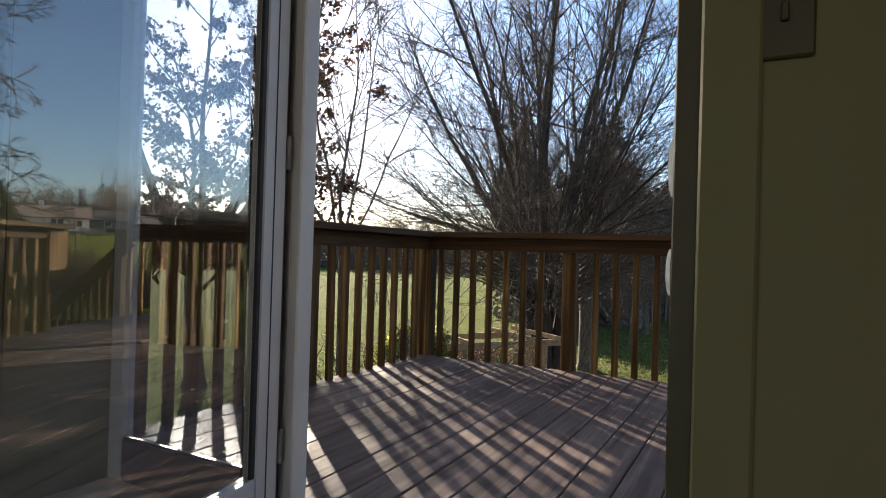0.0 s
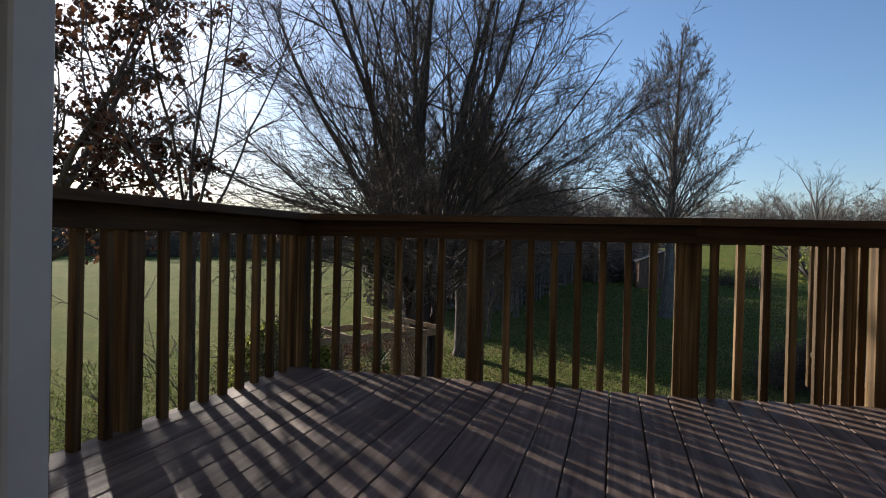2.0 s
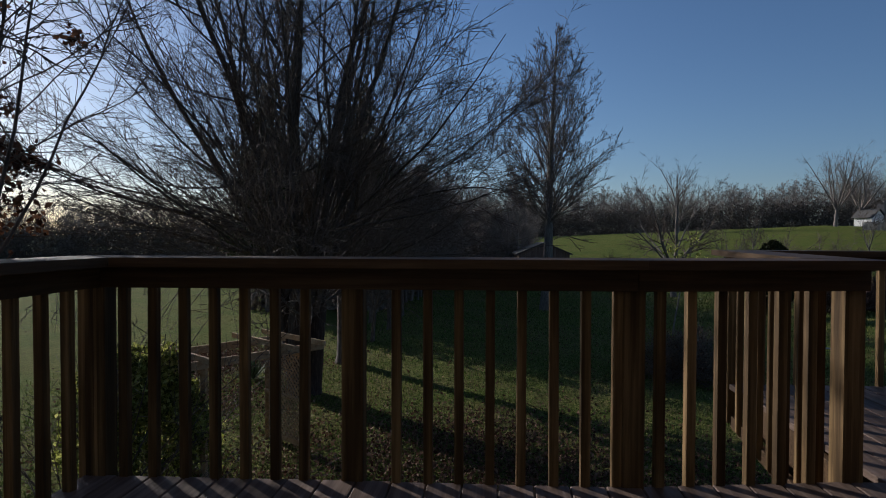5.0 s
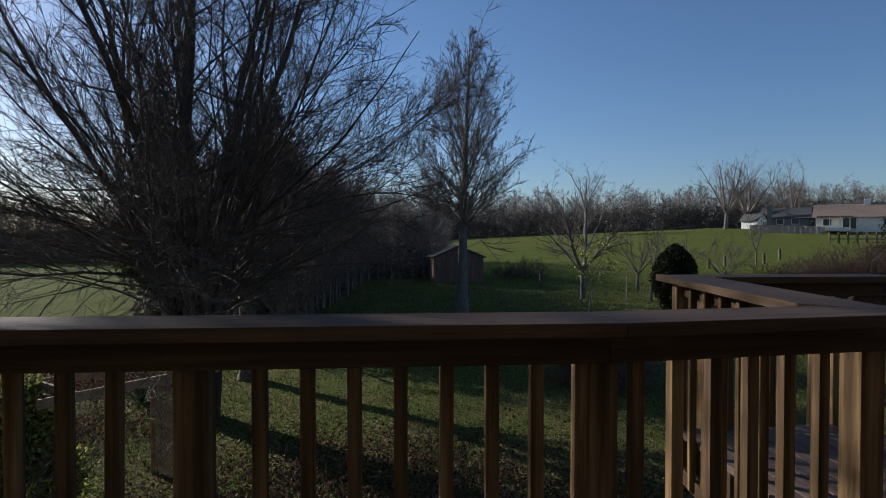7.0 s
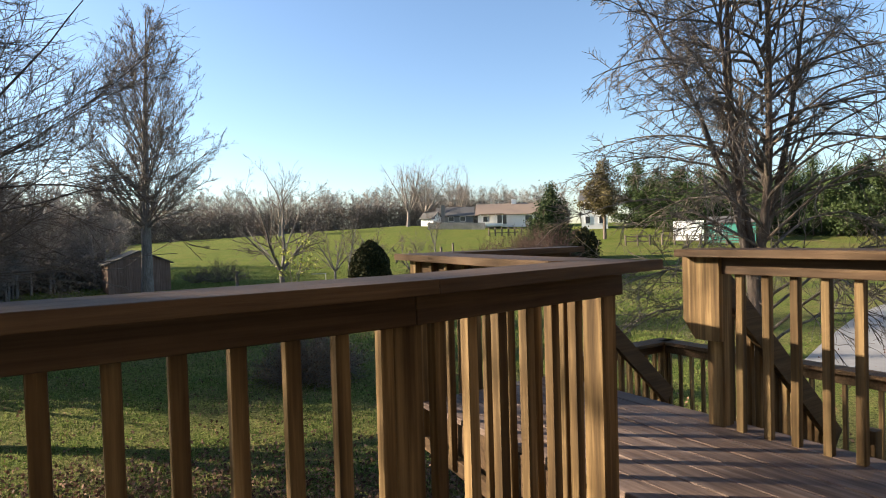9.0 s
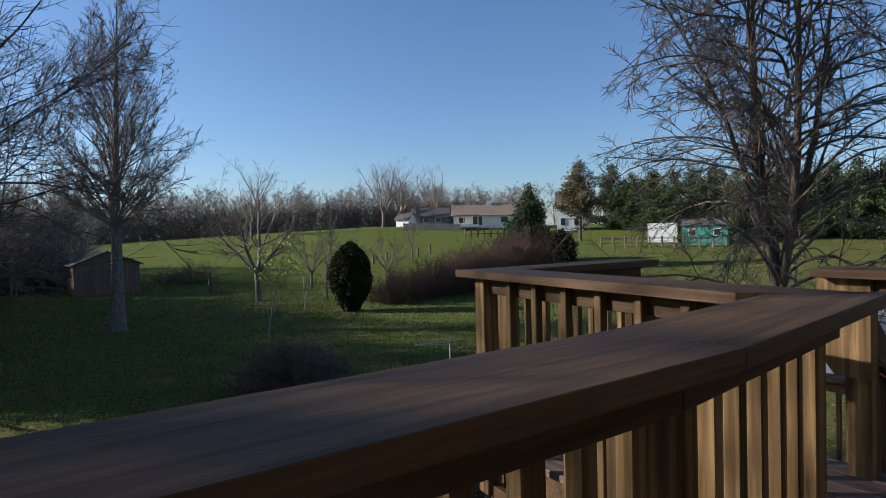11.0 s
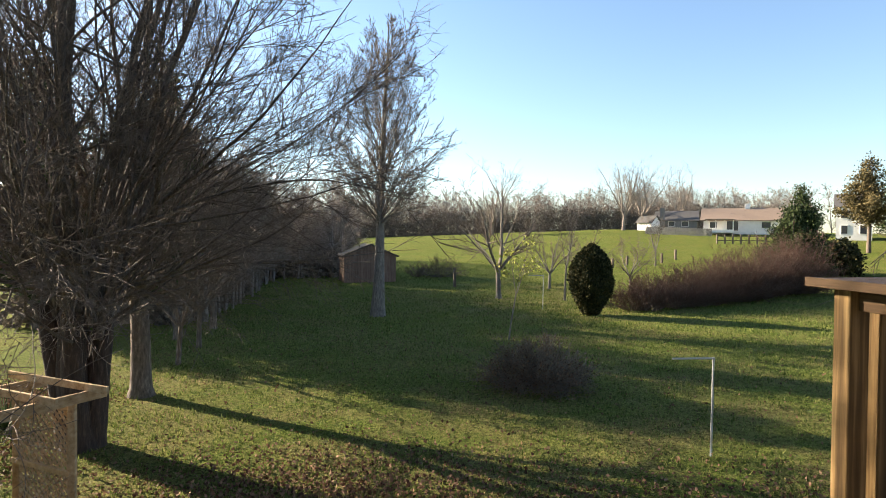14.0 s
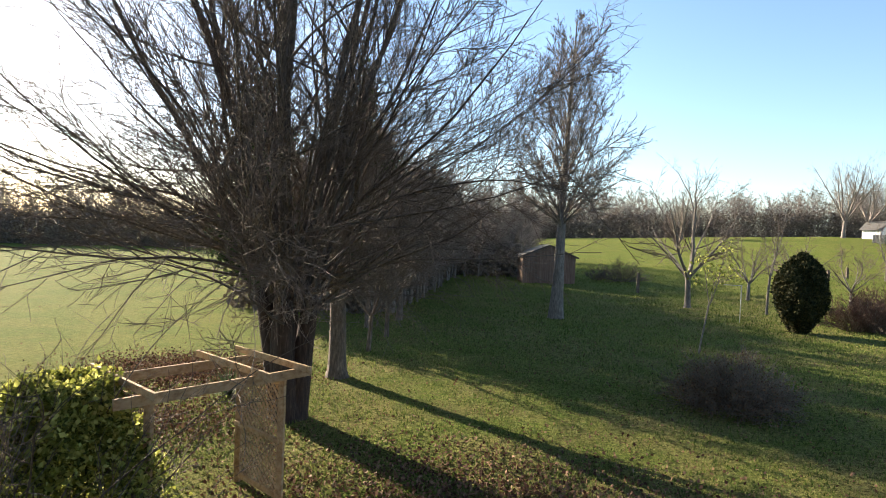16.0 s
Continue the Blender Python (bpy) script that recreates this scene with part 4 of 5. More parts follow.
def build_door():
    """Fixed glazed panel, slim mullion, jamb with its latch keeper."""
    d = thing("door_1", (0, 0, 0), "white sliding patio door pushed open", "door", kind="structure")
    y0, y1 = 1.44, 1.483
    jx = 1.060                                   # face of the inner stop
    hx = 0.066                                   # middle post
    for nm, b in (("stile", (OX0 + 0.003, -0.600, y0, y1, 0.02, OZ - 0.02)), ("stile", (hx - 0.085, hx, y0 + 0.012, y1, 0.02, OZ - 0.02)),
                  ("top_rail", (-0.599, hx - 0.086, y0, y1, OZ - 0.12, OZ - 0.02)),
                  ("jamb", (hx + 0.002, hx + 0.036, y0 + 0.005, 1.505, 0.0, OZ - 0.02))):
        part(nm, box(*b, 0.004), M_WHITE, d)
    # siding brown stands in for the shade lying on this rail
    part("bottom_rail", box(-0.599, hx - 0.086, y0, y1, 0.02, 0.150, 0.004), M_SIDING, d, "bottom rail with its shade put in as dark brown")
    part("glazing_bead", box(-0.599, hx - 0.086, y0 + 0.004, y0 + 0.016, 0.1505, 0.161, 0.002), M_STEEL, d, "thin metal glazing bead")
    p = part("pane", box(-0.5995, hx - 0.0855, 1.458, 1.464, 0.1505, OZ - 0.12), M_GLASS, d, "clear glass pane")
    p.visible_shadow = False
    part("sill", box(OX0, OX1, WI + 0.02, 1.525, -0.045, 0.018, 0.004), M_WHITE, d)
    part("jamb", box(OX1 - 0.010, OX1 - 0.002, 1.335, 1.505, 0.02, OZ - 0.02, 0.003), M_WHITE, d)
    part("weather_strip", box(jx + 0.010, OX1 - 0.002, 1.255, 1.334, 0.02, OZ - 0.02), M_BLACK, d, "black weather strip")
    part("jamb", box(jx, OX1 - 0.002, WI + 0.02, 1.254, 0.02, OZ - 0.02, 0.002), M_OLIVE_DARK, d, "dark olive inner jamb")
    part("head", box(OX0 + 0.02, OX1 - 0.024, 1.30, 1.505, OZ - 0.019, OZ - 0.002, 0.002), M_WHITE, d)
    k = part("latch_plate", box(jx - 0.005, jx - 0.0005, 1.188, 1.225, 0.66, 1.06, 0.0015), M_STEEL, d, "brushed metal latch keeper")
    for z0, z1, dep in ((0.865, 0.955, 0.005), (0.715, 0.785, 0.005)):
        bm = bmesh.new()
        n = 10
        prev = None
        for i in range(n + 1):
            a = math.pi * i / n
            y, z, x = 1.207, z0 + (z1 - z0) * i / n, jx - 0.006 - dep * math.sin(a) ** 0.6
            ring = [bm.verts.new((x + dx, y + dy, z)) for dx, dy in ((-0.003, -0.005), (0.003, -0.005), (0.003, 0.005), (-0.003, 0.005))]
            if prev:
                for j in range(4):
                    bm.faces.new((prev[j], prev[(j + 1) % 4], ring[(j + 1) % 4], ring[j]))
            prev = ring
        part("handle", bm, M_STEEL, k, "curved metal pull")
    # glazed leaf, hinged at the middle post and swung into the room
    g = thing("glass_door", (0.066, 1.428, 0), "white full-glass patio door swung open into the room", "door")
    g.rotation_euler = (0, 0, radians(LEAF))
    lw = 0.88
    for nm, b in (("stile", (0.0, 0.098, -0.040, 0.0, 0.03, OZ - 0.03)), ("stile", (lw - 0.098, lw, -0.040, 0.0, 0.03, OZ - 0.03)),
                  ("bottom_rail", (0.0985, lw - 0.0985, -0.040, 0.0, 0.03, 0.20)), ("top_rail", (0.0985, lw - 0.0985, -0.040, 0.0, OZ - 0.13, OZ - 0.03))):
        part(nm, box(*b, 0.004), M_WHITE, g)
    part("groove", box(0.052, 0.056, 0.0003, 0.0015, 0.04, OZ - 0.04), M_BLACK, g, "thin dark groove")
    part("glazing_bead", box(0.0985, 0.116, -0.012, -0.002, 0.2005, OZ - 0.1305, 0.002), M_BLACK, g, "dark glazing gasket")
    part("weather_strip", box(-0.014, -0.001, -0.034, -0.004, 0.03, OZ - 0.03), M_BLACK, g, "black weather strip")
    part("pane", box(0.098, lw - 0.098, -0.024, -0.018, 0.2005, OZ - 0.1305), M_GLASS_COATED, g, "reflecting double glass pane").visible_shadow = False
    for z in (0.25, 1.02, 1.8):
        part("hinge", box(-0.012, 0.006, 0.0005, 0.012, z - 0.045, z + 0.045, 0.003), M_STEEL, g)


LEAF = -78.0
build_door()


# ---------------------------------------------------------------- stairs to the yard
def build_stairs():
    st = thing("deck_stairs", (XR, YH, 0), "brown timber stairs from the deck to a lower landing", "stairs")
    x0, y0, y1 = 0.12, 0.10, P_G[1] - YH - 0.05
    rise, run, n = 0.195, 0.205, 6
    for i in range(1, n + 1):
        for k in range(2):
            part("tread", box(x0 + run * (i - 1) + k * 0.12, x0 + run * (i - 1) + k * 0.12 + 0.115, y0, y1, -rise * i - 0.038, -rise * i, 0.003), M_BOARD, st)
    for y in (y0 - 0.0385, y1 + 0.0005):
        part("stringer", beam((x0 - 0.02, y + 0.019, -0.22), (x0 + run * n, y + 0.019, -rise * n - 0.22), 0.036, 0.26), M_RAIL_X, st)
        part("hand_rail", beam((x0 - 0.05, y + 0.019, 0.80), (x0 + run * n, y + 0.019, 0.80 - rise * n), 0.04, 0.135), M_RAIL_X, st)
        for i in range(13):
            s = x0 + 0.06 + i * run * n / 13.2
            z = 0.80 - rise / run * (s - x0)
            part("baluster", box(s - 0.018, s + 0.018, y + 0.04, y + 0.076, z - 0.95, z + 0.02, 0.003), M_RAIL_Z, st)
    # landing
    lx = x0 + run * n
    lz = -rise * n - 0.005
    for i in range(11):
        part("landing_board", box(lx + i * 0.1445, lx + i * 0.1445 + 0.139, y0 - 0.3, y1 + 1.35, lz - 0.036, lz, 0.003), M_BOARD, st)
    for p in ((lx + 0.05, y0 - 0.2), (lx + 1.5, y0 - 0.2), (lx + 0.05, y1 + 1.25), (lx + 1.5, y1 + 1.25)):
        part("landing_post", box(p[0] - 0.045, p[0] + 0.045, p[1] - 0.045, p[1] + 0.045, GROUND - 0.1, lz + 0.9, 0.004), M_RAIL_Z, st)
    for a, b in (((lx, y1 + 1.25), (lx + 1.6, y1 + 1.25)), ((lx + 1.5, y1 + 1.25), (lx + 1.5, y0 - 0.2))):
        part("landing_cap", beam((*a, lz + 0.92), (*b, lz + 0.92), 0.2, 0.038), M_RAIL_X, st)
        part("landing_rail", beam((*a, lz + 0.845), (*b, lz + 0.845), 0.038, 0.089), M_RAIL_X, st)
        L = math.hypot(b[0] - a[0], b[1] - a[1])
        for i in range(int(L / 0.14)):
            k = (i + 0.7) * 0.14 / L
            x, y = a[0] + (b[0] - a[0]) * k + 0.03, a[1] + (b[1] - a[1]) * k + 0.03
            part("baluster", box(x - 0.018, x + 0.018, y - 0.018, y + 0.018, lz - 0.2, lz + 0.89, 0.003), M_RAIL_Z, st)
    bm = bmesh.new()
    side = [(-0.07, 0.45), (0.07, 0.45), (0.14, 0.55), (0.14, 0.878), (-0.07, 0.878)]
    lo = [bm.verts.new((-0.108, y, z)) for y, z in side]
    hi = [bm.verts.new((-0.068, y, z)) for y, z in side]
    bm.faces.new(lo)
    bm.faces.new(hi[::-1])
    for i in range(5):
        bm.faces.new((lo[i], hi[i], hi[(i + 1) % 5], lo[(i + 1) % 5]))
    bmesh.ops.recalc_face_normals(bm, faces=bm.faces)
    part("stair_plank", bm, M_RAIL_Z, st)
    return st


build_stairs()


# ---------------------------------------------------------------- arbor with lattice and ivy
def build_arbor():
    F, B = Vector((-3.02, 12.92)), Vector((-3.98, 13.64))
    ax = (B - F).normalized()                  # across the lattice
    lg = Vector((-ax.y, ax.x))                 # towards the far side
    if lg.y > 0:
        lg = -lg
    span = 1.95
    t = thing("arbor", (F.x, F.y, GROUND), "new pale timber garden arbor with a lattice side", "arbor")
    L = (B - F).length

    def P(s, q, z):
        v = ax * s + lg * q
        return (v.x, v.y, z)

    for q in (0.0, span):
        for s in (0.0, L):
            part("post", beam(P(s, q, -0.1), P(s, q, 2.02), 0.09, 0.09, 0.004, (0, 1, 0)), M_ARBOR, t)
        part("cross_rail", beam(P(-0.02, q + 0.05, 0.98), P(L + 0.02, q + 0.05, 0.98), 0.038, 0.07), M_ARBOR, t)
        part("cross_rail", beam(P(0, q, 0.12), P(L, q, 0.12), 0.038, 0.09), M_ARBOR, t)
        part("cross_rail", beam(P(0, q, 1.86), P(L, q, 1.86), 0.038, 0.09), M_ARBOR, t)
    for s in (-0.06, L + 0.06):
        part("long_beam", beam(P(s, -0.45, 1.98), P(s, span + 0.45, 1.98), 0.04, 0.14), M_ARBOR, t)
    for q in (-0.2, 0.48, span + 0.1):
        part("top_bar", beam(P(-0.42, q, 2.09), P(L + 0.52, q, 2.09), 0.042, 0.10), M_ARBOR, t)
    # diagonal lattice laths, clipped to the panel
    z0, z1 = 0.17, 1.81
    for q, side in ((0.004, 1), (-0.008, -1)):
        c = -z1
        while c < L + z1:
            pts = []
            for s in (0.045, L - 0.045):
                z = z0 + (s - c) * side if side > 0 else z0 + (c - s)
                if z0 <= z <= z1:
                    pts.append((s, z))
            for z in (z0, z1):
                s = c + (z - z0) if side > 0 else c - (z - z0)
                if 0.045 < s < L - 0.045:
                    pts.append((s, z))
            if len(pts) >= 2 and abs(pts[0][1] - pts[1][1]) > 0.03:
                (s0, a0), (s1, a1) = pts[0], pts[1]
                part("lath", beam(P(s0, q, a0), P(s1, q, a1), 0.008, 0.034, 0.0, (lg.x, lg.y, 0.001)), M_ARBOR, t)
            c += 0.115
    return t


build_arbor()


def ivy_mound():
    g = np.random.default_rng(66)
    at = (-5.25, 11.3, GROUND)
    t = thing("ivy", at, "sunlit yellow-green ivy heaped over the arbor end", "shrub")
    n = 5200
    th, u = g.uniform(0, 2 * np.pi, n), g.random(n) ** 0.55
    z = 0.15 + u * 2.0
    r = 1.0 * (1 - 0.62 * np.clip(u - 0.35, 0, 1) ** 1.6 * 1.9) * (1 + 0.16 * np.sin(3 * th + 4 * u) + 0.1 * np.sin(7 * th - 6 * u)) * g.uniform(0.7, 1.05, n)
    c = np.stack([r * np.cos(th) * 1.05, r * np.sin(th), z], -1)
    link_mesh("foliage", array_mesh("foliage", *leaves(g, c, 0.08, 0.06, 5, 0.3)), M_IVY, t)
    st = fan(random.Random(9), 60, 50, 2.1, 0.014, 0.6)
    ch, _ = grow(g, st, [dict(seg=8, wig=0.12, sides=4, taper=0.4, rmin=0.005), dict(n=6, start=0.2, ang=45, spread=20, ratio=0.4, seg=4, wig=0.15, sides=3, thin=0.7, rmin=0.004)])
    link_mesh("stem", array_mesh("stem", *join(ch)), M_BARK, t)


ivy_mound()


def rambler():
    """A few long arching canes with short spurs."""
    g = np.random.default_rng(97)
    t = thing("rambling_rose", on_ground(-5.0, 9.6), "long arching bare canes of a rambling rose", "shrub")
    for i in range(6):
        a = radians(-20 + 42 * i)
        row = (0.2 * math.cos(a), 0.2 * math.sin(a), 0.0, 0.55 * math.cos(a), 0.55 * math.sin(a), 1.0, 4.4 + 0.25 * (i % 3), 0.013)
        ch, _ = grow(g, [row], [
            dict(seg=18, wig=0.05, trop=-0.045, sides=6, taper=0.3, rmin=0.005),
            dict(n=8, start=0.35, ang=48, spread=14, ratio=0.20, short=0.4, seg=4, wig=0.12, trop=0.03, sides=4, thin=0.6, taper=0.4, rmin=0.0035)])
        link_mesh("cane", array_mesh("cane", *join(ch)), M_LIMB, t)


rambler()
# bare arching shoots of a rose beside the ivy
twig_mound("rose_bush", (-4.7, 8.9), 96, 3.1, 3.2, 24, "arching bare shoots of a leggy rose bush", M_TWIG, 0.4, 75)


def yucca(at, seed):
    g = np.random.default_rng(seed)
    t = thing("yucca", on_ground(*at), "spiky grey-green yucca clump at the tree foot", "plant")
    n = 90
    a, th = g.uniform(0, 2 * np.pi, n), np.radians(g.uniform(10, 80, n))
    d = np.stack([np.sin(th) * np.cos(a), np.sin(th) * np.sin(a), np.cos(th)], -1)
    s = unit(np.cross(d, np.array([0, 0, 1.0]))) * 0.022
    L = g.uniform(0.5, 0.85, (n, 1))
    m = d * L * 0.5
    v = np.stack([-s * 0.6, s * 0.6, m + s, d * L, m - s], 1).reshape(-1, 3)
    o = np.arange(n)[:, None] * 5
    f = np.concatenate([o + np.array([0, 1, 2]), o + np.array([0, 2, 4]), o + np.array([4, 2, 3])])
    link_mesh("blade", array_mesh("blade", v, f), M_YUCCA, t)


yucca((-6.2, 18.3), 5)


# ---------------------------------------------------------------- shed, poles, posts
def gable_house(name, at, yaw, w, d, h, ridge, wall, roof, label, category, over=0.3, boards=False, group=""):
    """Walls and a pitched roof with the ridge along the width."""
    t = thing(name, at, label, category, group)
    t.rotation_euler = (0, 0, radians(yaw))
    bm = box(-w / 2, w / 2, -d / 2, d / 2, -0.2, h)
    part("wall", bm, wall, t)
    for sx in (-1, 1):
        bm = bmesh.new()
        vs = [bm.verts.new(c) for c in ((sx * w / 2, -d / 2, h), (sx * w / 2, d / 2, h), (sx * w / 2, 0, ridge), (sx * (w / 2 - 0.1), -d / 2, h), (sx * (w / 2 - 0.1), d / 2, h), (sx * (w / 2 - 0.1), 0, ridge))]
        for f in ((0, 1, 2), (3, 5, 4), (0, 3, 4, 1), (1, 4, 5, 2), (2, 5, 3, 0)):
            bm.faces.new([vs[i] for i in f])
        bmesh.ops.recalc_face_normals(bm, faces=bm.faces)
        part("gable", bm, wall, t)
    sl = (ridge - h) / (d / 2)
    for sy in (-1, 1):
        part("roof", beam((0, sy * (d / 2 + over), h - over * sl + 0.05), (0, 0, ridge + 0.06), w + 2 * over, 0.1, 0.0), roof, t)
    return t


SHED = gable_house("garden_shed", on_ground(5.0, 58.9), 95, 3.4, 4.6, 2.3, 3.25, M_SHED, M_SHED_ROOF, "weathered red-brown wooden garden shed with a shingle roof", "shed", 0.25)
for i in range(22):
    y = -2.3 + 0.1 + i * 0.208
    part("board", box(-1.735, -1.705, y - 0.096, y + 0.096, -0.05, 2.27 + 0.95 * (1 - (abs(y) + 0.096) / 2.3)), M_SHED, SHED)
part("door", box(-1.765, -1.737, -0.5, 0.5, 0.05, 2.0, 0.01), M_SHED, SHED, "plank shed door")
for y in (-0.62, 0.62):
    part("door_trim", box(-1.768, -1.737, y - 0.06, y + 0.06, 0.02, 2.1), M_SHED, SHED)


def pipe(bm, a, b, r, n=10):
    a, b = Vector(a), Vector(b)
    m = (b - a).to_track_quat("Z", "Y").to_matrix().to_4x4()
    m.translation = (a + b) / 2
    bmesh.ops.create_cone(bm, cap_ends=True, segments=n, radius1=r, radius2=r, depth=(b - a).length, matrix=m)
    return bm


def clothes_pole(at, arm, label, h=1.92):
    t = thing("clothesline_pole", on_ground(*at), label, "pole", "clothesline poles")
    part("pole", pipe(bmesh.new(), (0, 0, -0.2), (0.02, 0, h), 0.021), M_GALV, t)
    part("arm", pipe(bmesh.new(), (0.05, 0, h - 0.02), (-arm, 0.02, h), 0.018), M_GALV, t)


clothes_pole((7.65, 14.25), 0.85, "grey metal clothesline pole with one side arm")
clothes_pole((13.5, 37.6), 0.9, "grey metal clothesline pole far across the lawn", 2.0)


def post(at, h, r, label, lean=0.0):
    t = part("fence_post", beam((0, 0, -0.2), (lean, 0, h), r * 2, r * 2, 0.01, (0, 1, 0)), M_BARK, None)
    t.location = on_ground(*at)
    tagged(t, label, "post", "meadow posts")


for x, y, h in ((11.8, 53.0, 1.6), (31.0, 62.0, 1.0), (33.5, 63.5, 1.0), (38.0, 64.0, 1.1), (41.0, 66.0, 1.2), (27.5, 60.5, 1.0)):
    post((x, y), h, 0.10, "short weathered wooden fence post in the meadow")


def sapling():
    t, ends = small_tree((8.05, 27.7), 63, 4.4, 0.035, 26, 3, "slim leaning sapling with a few pale leaves", M_BARK_PALE, M_TWIG, 0.45, (0.12, 0.0), 0.0, 3)
    g = np.random.default_rng(63)
    c = ends.reshape(-1, 3)
    c = c[g.permutation(len(c))[:150]]
    link_mesh("foliage", array_mesh("foliage", *leaves(g, c, 0.12, 0.08, 2, 0.3)), M_IVY, t)


sapling()


# ---------------------------------------------------------------- neighbours
def windows(t, spots, y):
    for x, z, w, h in spots:
        wi = part("window", box(x - w / 2, x + w / 2, y - 0.05, y - 0.002, z - h / 2, z + h / 2, 0.01), M_HOUSE_WHITE, t)
        part("pane", box(x - w / 2 + 0.08, x + w / 2 - 0.08, y - 0.06, y - 0.052, z - h / 2 + 0.08, z + h / 2 - 0.08), M_DARKGLASS, wi)


def neighbours():
    x, y = polar(38.6, 112)
    h1 = gable_house("white_house", on_ground(x, y), -38, 11.0, 8.0, 2.2, 4.1, M_HOUSE_WHITE, M_BROWN_ROOF, "white single-storey house with a brown roof", "house", 0.5)
    windows(h1, ((-4, 1.3, 1.2, 1.1), (-1.2, 1.15, 1.8, 1.7), (3.6, 1.3, 1.4, 1.1)), -4.0)
    part("chimney", box(0.6, 1.4, -0.4, 0.4, 3.7, 4.9, 0.02), M_HOUSE_WHITE, h1)
    part("porch", box(-5.0, -1.0, -6.8, -4.05, 0.0, 0.5, 0.02), M_HOUSE_WHITE, h1)
    for px in (-4.9, -3.6, -2.3, -1.1):
        part("porch_post", box(px - 0.07, px + 0.07, -6.7, -6.56, 0.5, 2.05), M_HOUSE_WHITE, h1)
    part("porch_roof", box(-5.2, -0.8, -6.9, -4.05, 2.05, 2.18), M_BROWN_ROOF, h1)
    x, y = polar(33.5, 122)
    h2 = gable_house("grey_house", on_ground(x, y), -34, 7.0, 6.0, 1.9, 3.6, M_HOUSE_GREY, M_SHINGLE, "grey house with a dark shingle roof", "house", 0.4)
    part("chimney", box(-2.8, -2.0, -3.8, -3.05, -0.1, 4.1, 0.02), M_CONCRETE, h2)
    windows(h2, ((-0.8, 1.2, 1.2, 1.0), (1.5, 1.2, 1.2, 1.0)), -3.0)
    x, y = polar(31.2, 118)
    gable_house("white_garage", on_ground(x, y), -62, 2.8, 3.2, 1.5, 2.7, M_HOUSE_WHITE, M_SHINGLE, "small white outbuilding beside a pale fence", "outbuilding", 0.3)
    x, y = polar(46.6, 104)
    h3 = gable_house("white_farmhouse", on_ground(x, y), -46, 4.2, 5.0, 4.6, 6.4, M_HOUSE_WHITE, M_SHINGLE, "two-storey white house behind evergreens", "house", 0.3)
    windows(h3, ((-1.1, 1.3, 0.9, 1.3), (1.1, 1.3, 0.9, 1.3), (-1.1, 3.5, 0.9, 1.3), (1.1, 3.5, 0.9, 1.3)), -2.5)
    x, y = polar(54.8, 84)
    gable_house("white_trailer", on_ground(x, y), -56, 3.6, 2.2, 2.2, 2.35, M_HOUSE_WHITE, M_HOUSE_WHITE, "white boxy trailer parked by the fence", "trailer", 0.02)
    x, y = polar(58.3, 82)
    g3 = gable_house("green_outbuilding", on_ground(x, y), -60, 5.2, 3.0, 2.3, 3.0, M_GREEN_PAINT, M_SHINGLE, "small teal-green outbuilding with white-framed windows", "outbuilding", 0.2)
    windows(g3, ((-1.4, 1.4, 0.9, 0.9), (1.4, 1.4, 0.9, 0.9)), -1.5)
    # pale board fence by the houses
    t = thing("board_fence", on_ground(*polar(33.5, 106)), "pale weathered board fence before the houses", "fence")
    a, b = Vector((*polar(30.9, 106), 0)), Vector((*polar(36.4, 104), 0))
    o = Vector(on_ground(*polar(33.5, 106)))
    n = 64
    for i in range(n):
        p = a.lerp(b, (i + 0.5) / n)
        p.z = float(ground_z(p.x, p.y))
        q = p - o
        part("fence_board", box(q.x - 0.075, q.x + 0.075, q.y - 0.02, q.y + 0.02, q.z - 0.1, q.z + 1.2 + 0.04 * math.sin(i * 3.1)), M_FENCE, t)
    # post-and-rail fences
    for az0, az1, dd, lab in ((36.8, 43.0, 92, "dark post-and-rail fence on the rise"), (49.5, 60.0, 78, "grey garden fence behind the lawn")):
        t = thing("rail_fence", on_ground(*polar(az0, dd)), lab, "fence", "rail fences")
        o = Vector(on_ground(*polar(az0, dd)))
        m = 10
        pts = [Vector(on_ground(*polar(az0 + (az1 - az0) * i / m, dd))) - o for i in range(m + 1)]
        for p in pts:
            part("post", box(p.x - 0.08, p.x + 0.08, p.y - 0.08, p.y + 0.08, p.z - 0.1, p.z + 1.35), M_BARK, t)
        for p, q in zip(pts, pts[1:]):
            for z in (0.5, 1.1):
                part("rail", beam(p + Vector((0, 0, z)), q + Vector((0, 0, z)), 0.05, 0.12, 0.0), M_BARK, t)


neighbours()


def driveway():
    v = []
    for k in range(13):
        f = k / 12
        x, y = 18.5 + 30 * f, 10.0 + 5.5 * f + 1.5 * math.sin(f * 3)
        for w in (-2.6, 2.2):
            px, py = x - w * 0.2, y + w
            v.append((px, py, float(ground_z(px, py)) + 0.03))
    F = np.array([[2 * i, 2 * i + 2, 2 * i + 3, 2 * i + 1] for i in range(12)])
    ob = link_mesh("driveway", array_mesh("driveway", np.array(v), F), M_CONCRETE)
    tagged(ob, "pale grey concrete driveway", "driveway", kind="structure")


driveway()


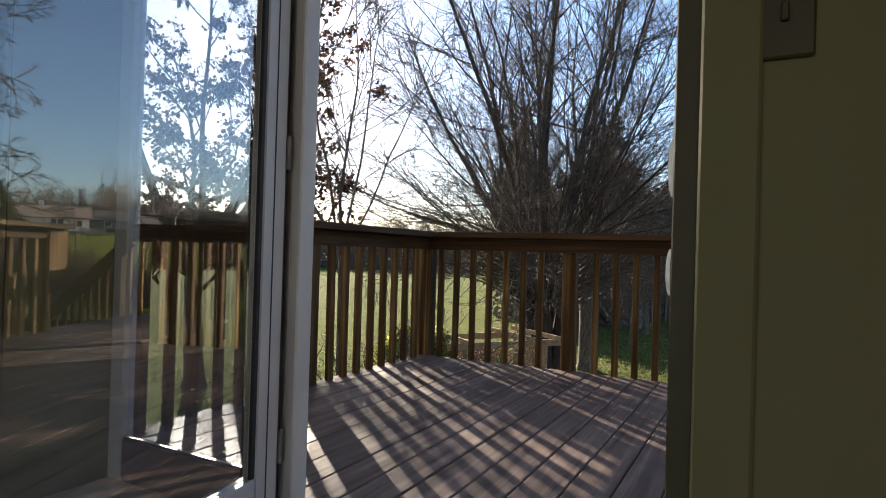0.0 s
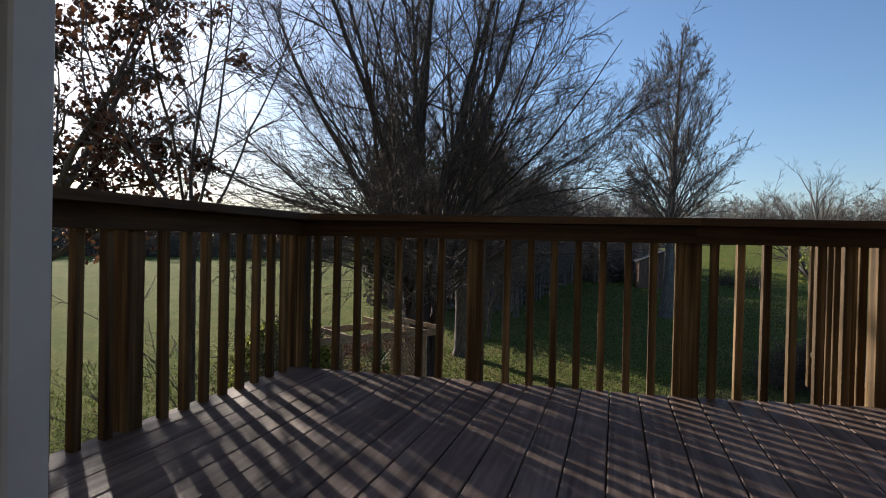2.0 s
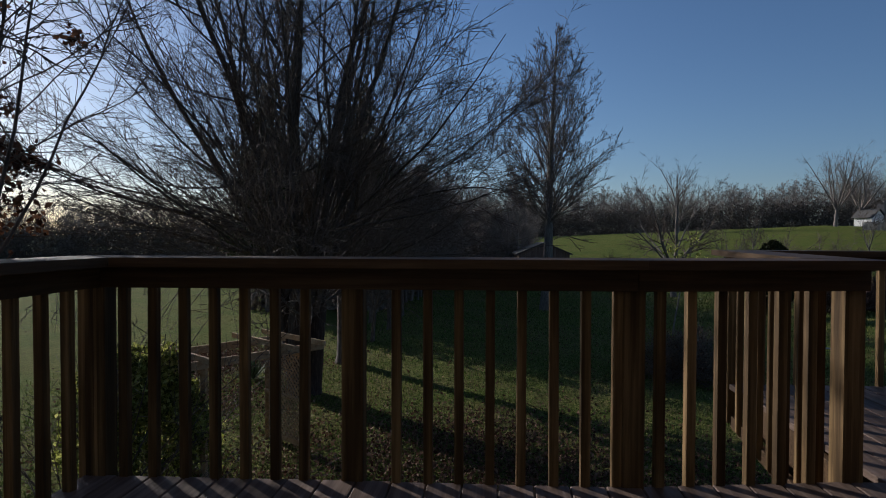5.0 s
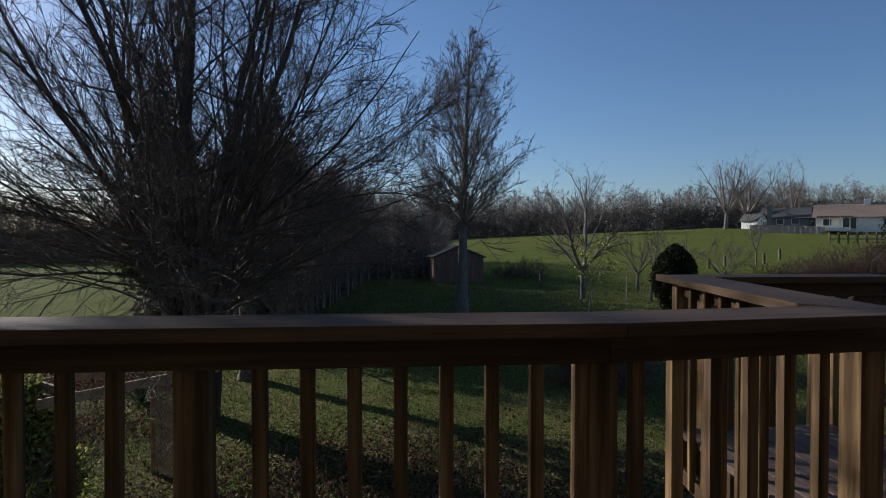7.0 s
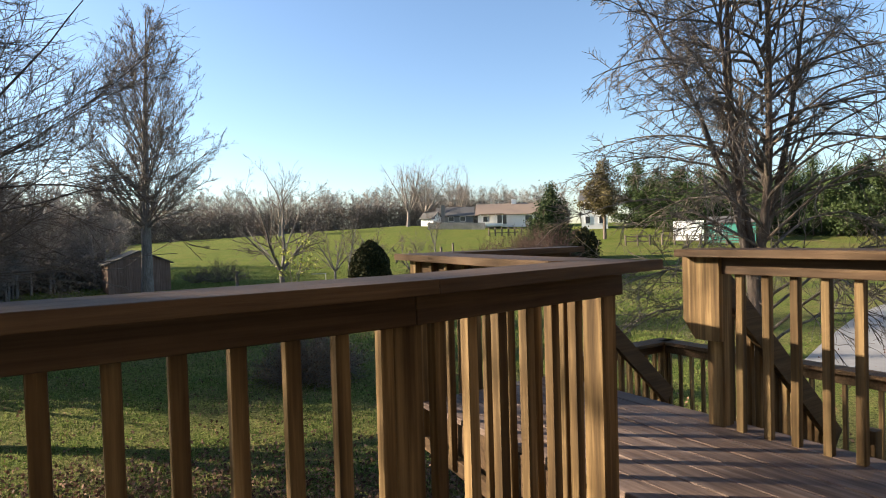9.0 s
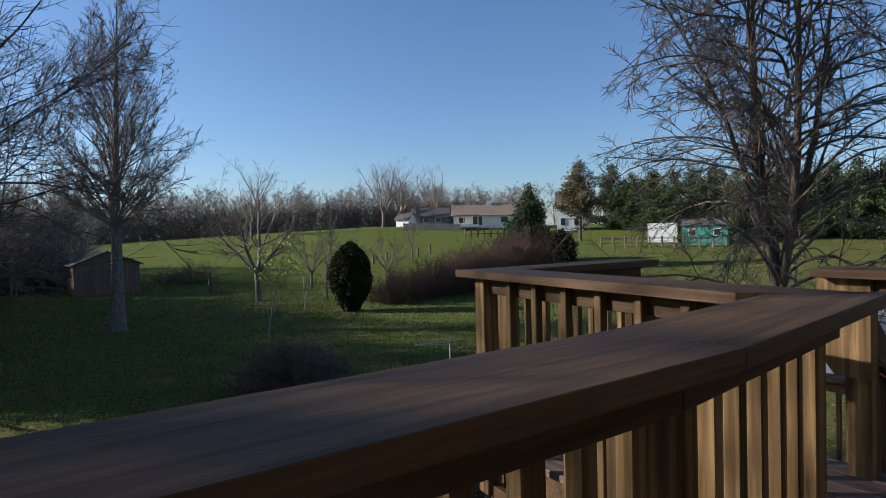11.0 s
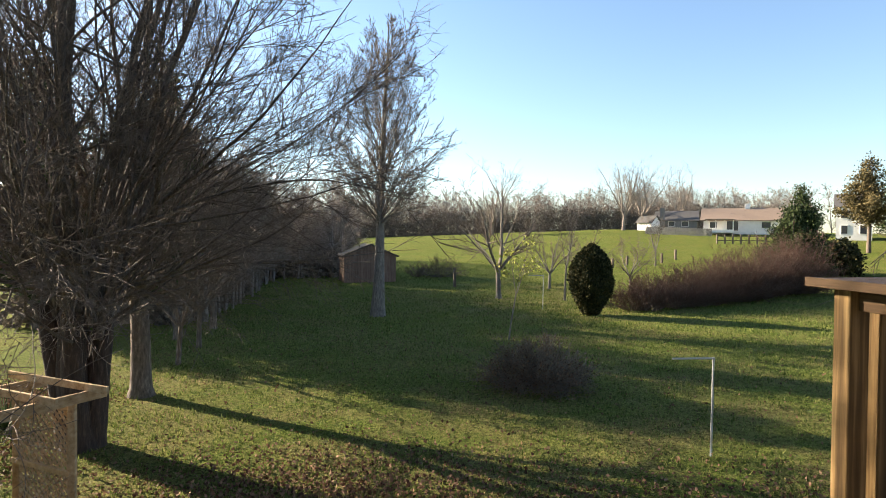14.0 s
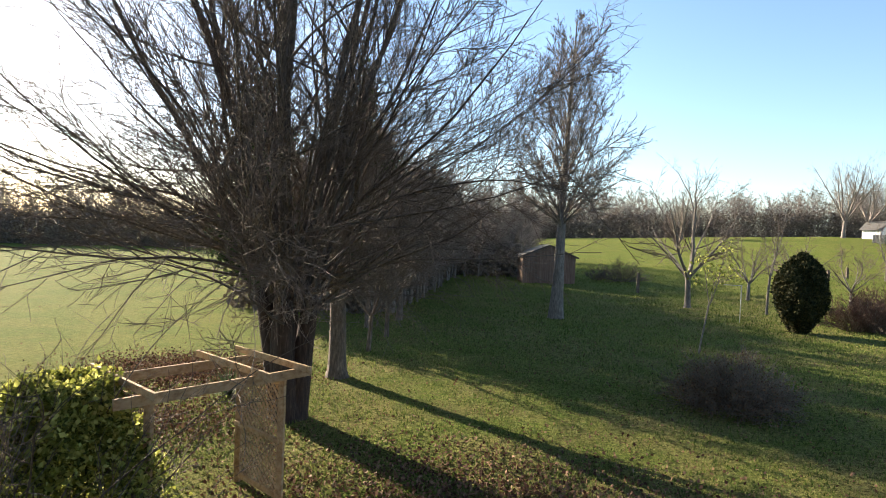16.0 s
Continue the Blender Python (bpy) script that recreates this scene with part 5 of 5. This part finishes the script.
# ---------------------------------------------------------------- grass and litter
def grass():
    g = np.random.default_rng(70)
    n = 330000
    r = 6.0 + 66.0 * g.random(n) ** 1.05
    az = np.radians(g.uniform(-62, 62, n))
    x, y = r * np.sin(az), 4 + r * np.cos(az)
    clump = np.sin(x * 1.7 + 2 * np.sin(y * 0.9)) * np.sin(y * 1.9 + 1.5 * np.sin(x * 1.1))
    keep = (g.random(n) < 0.62 + 0.38 * clump) & (g.random(n) > np.clip((-x - 4.5) / 3, 0, 1) * np.clip((r - 13) / 7, 0, 1)) & ~((x < 6) & (y < 6.4))
    x, y = x[keep], y[keep]
    m = len(x)
    c = np.stack([x, y, ground_z(x, y) - 0.01], -1)
    a = g.uniform(0, 2 * np.pi, m)
    size = 0.6 + np.minimum(r[keep], 34.0) / 28.0
    w = np.stack([np.cos(a), np.sin(a), 0 * a], -1) * (0.015 * size)[:, None]
    tip = np.stack([g.normal(0, 0.035, m), g.normal(0, 0.035, m), g.uniform(0.04, 0.11, m) * size ** 0.5], -1)
    v = np.stack([c - w, c + w, c + tip], 1).reshape(-1, 3)
    ob = link_mesh("grass", array_mesh("grass", v, np.arange(m * 3).reshape(-1, 3)), M_BLADE)
    tagged(ob, "short tufted winter grass of the lawn", "grass", kind="stuff")
    # fallen leaves, thick round the broad tree and the beds
    pts = []
    for cx, cy, sx, sy, k in ((-0.2, 13.6, 2.0, 1.4, 7000), (2.4, 10.6, 4.2, 1.5, 24000), (-8.4, 20.6, 1.5, 1.2, 11000), (4, 22, 9, 9, 5000), (-6.9, 16.2, 1.3, 1.0, 4000)):
        pts.append(np.stack([g.normal(cx, sx, k), g.normal(cy, sy, k)], -1))
    p = np.concatenate(pts)
    p = p[p[:, 1] > 6.6]
    c = np.concatenate([p, (ground_z(p[:, 0], p[:, 1]) + 0.03)[:, None]], 1)
    ob = link_mesh("fallen_leaves", array_mesh("fallen_leaves", *leaves(g, c, 0.075, 0.014, 1)), M_DRYLEAF)
    tagged(ob, "brown fallen leaves scattered on the lawn", "leaves", kind="stuff")


grass()
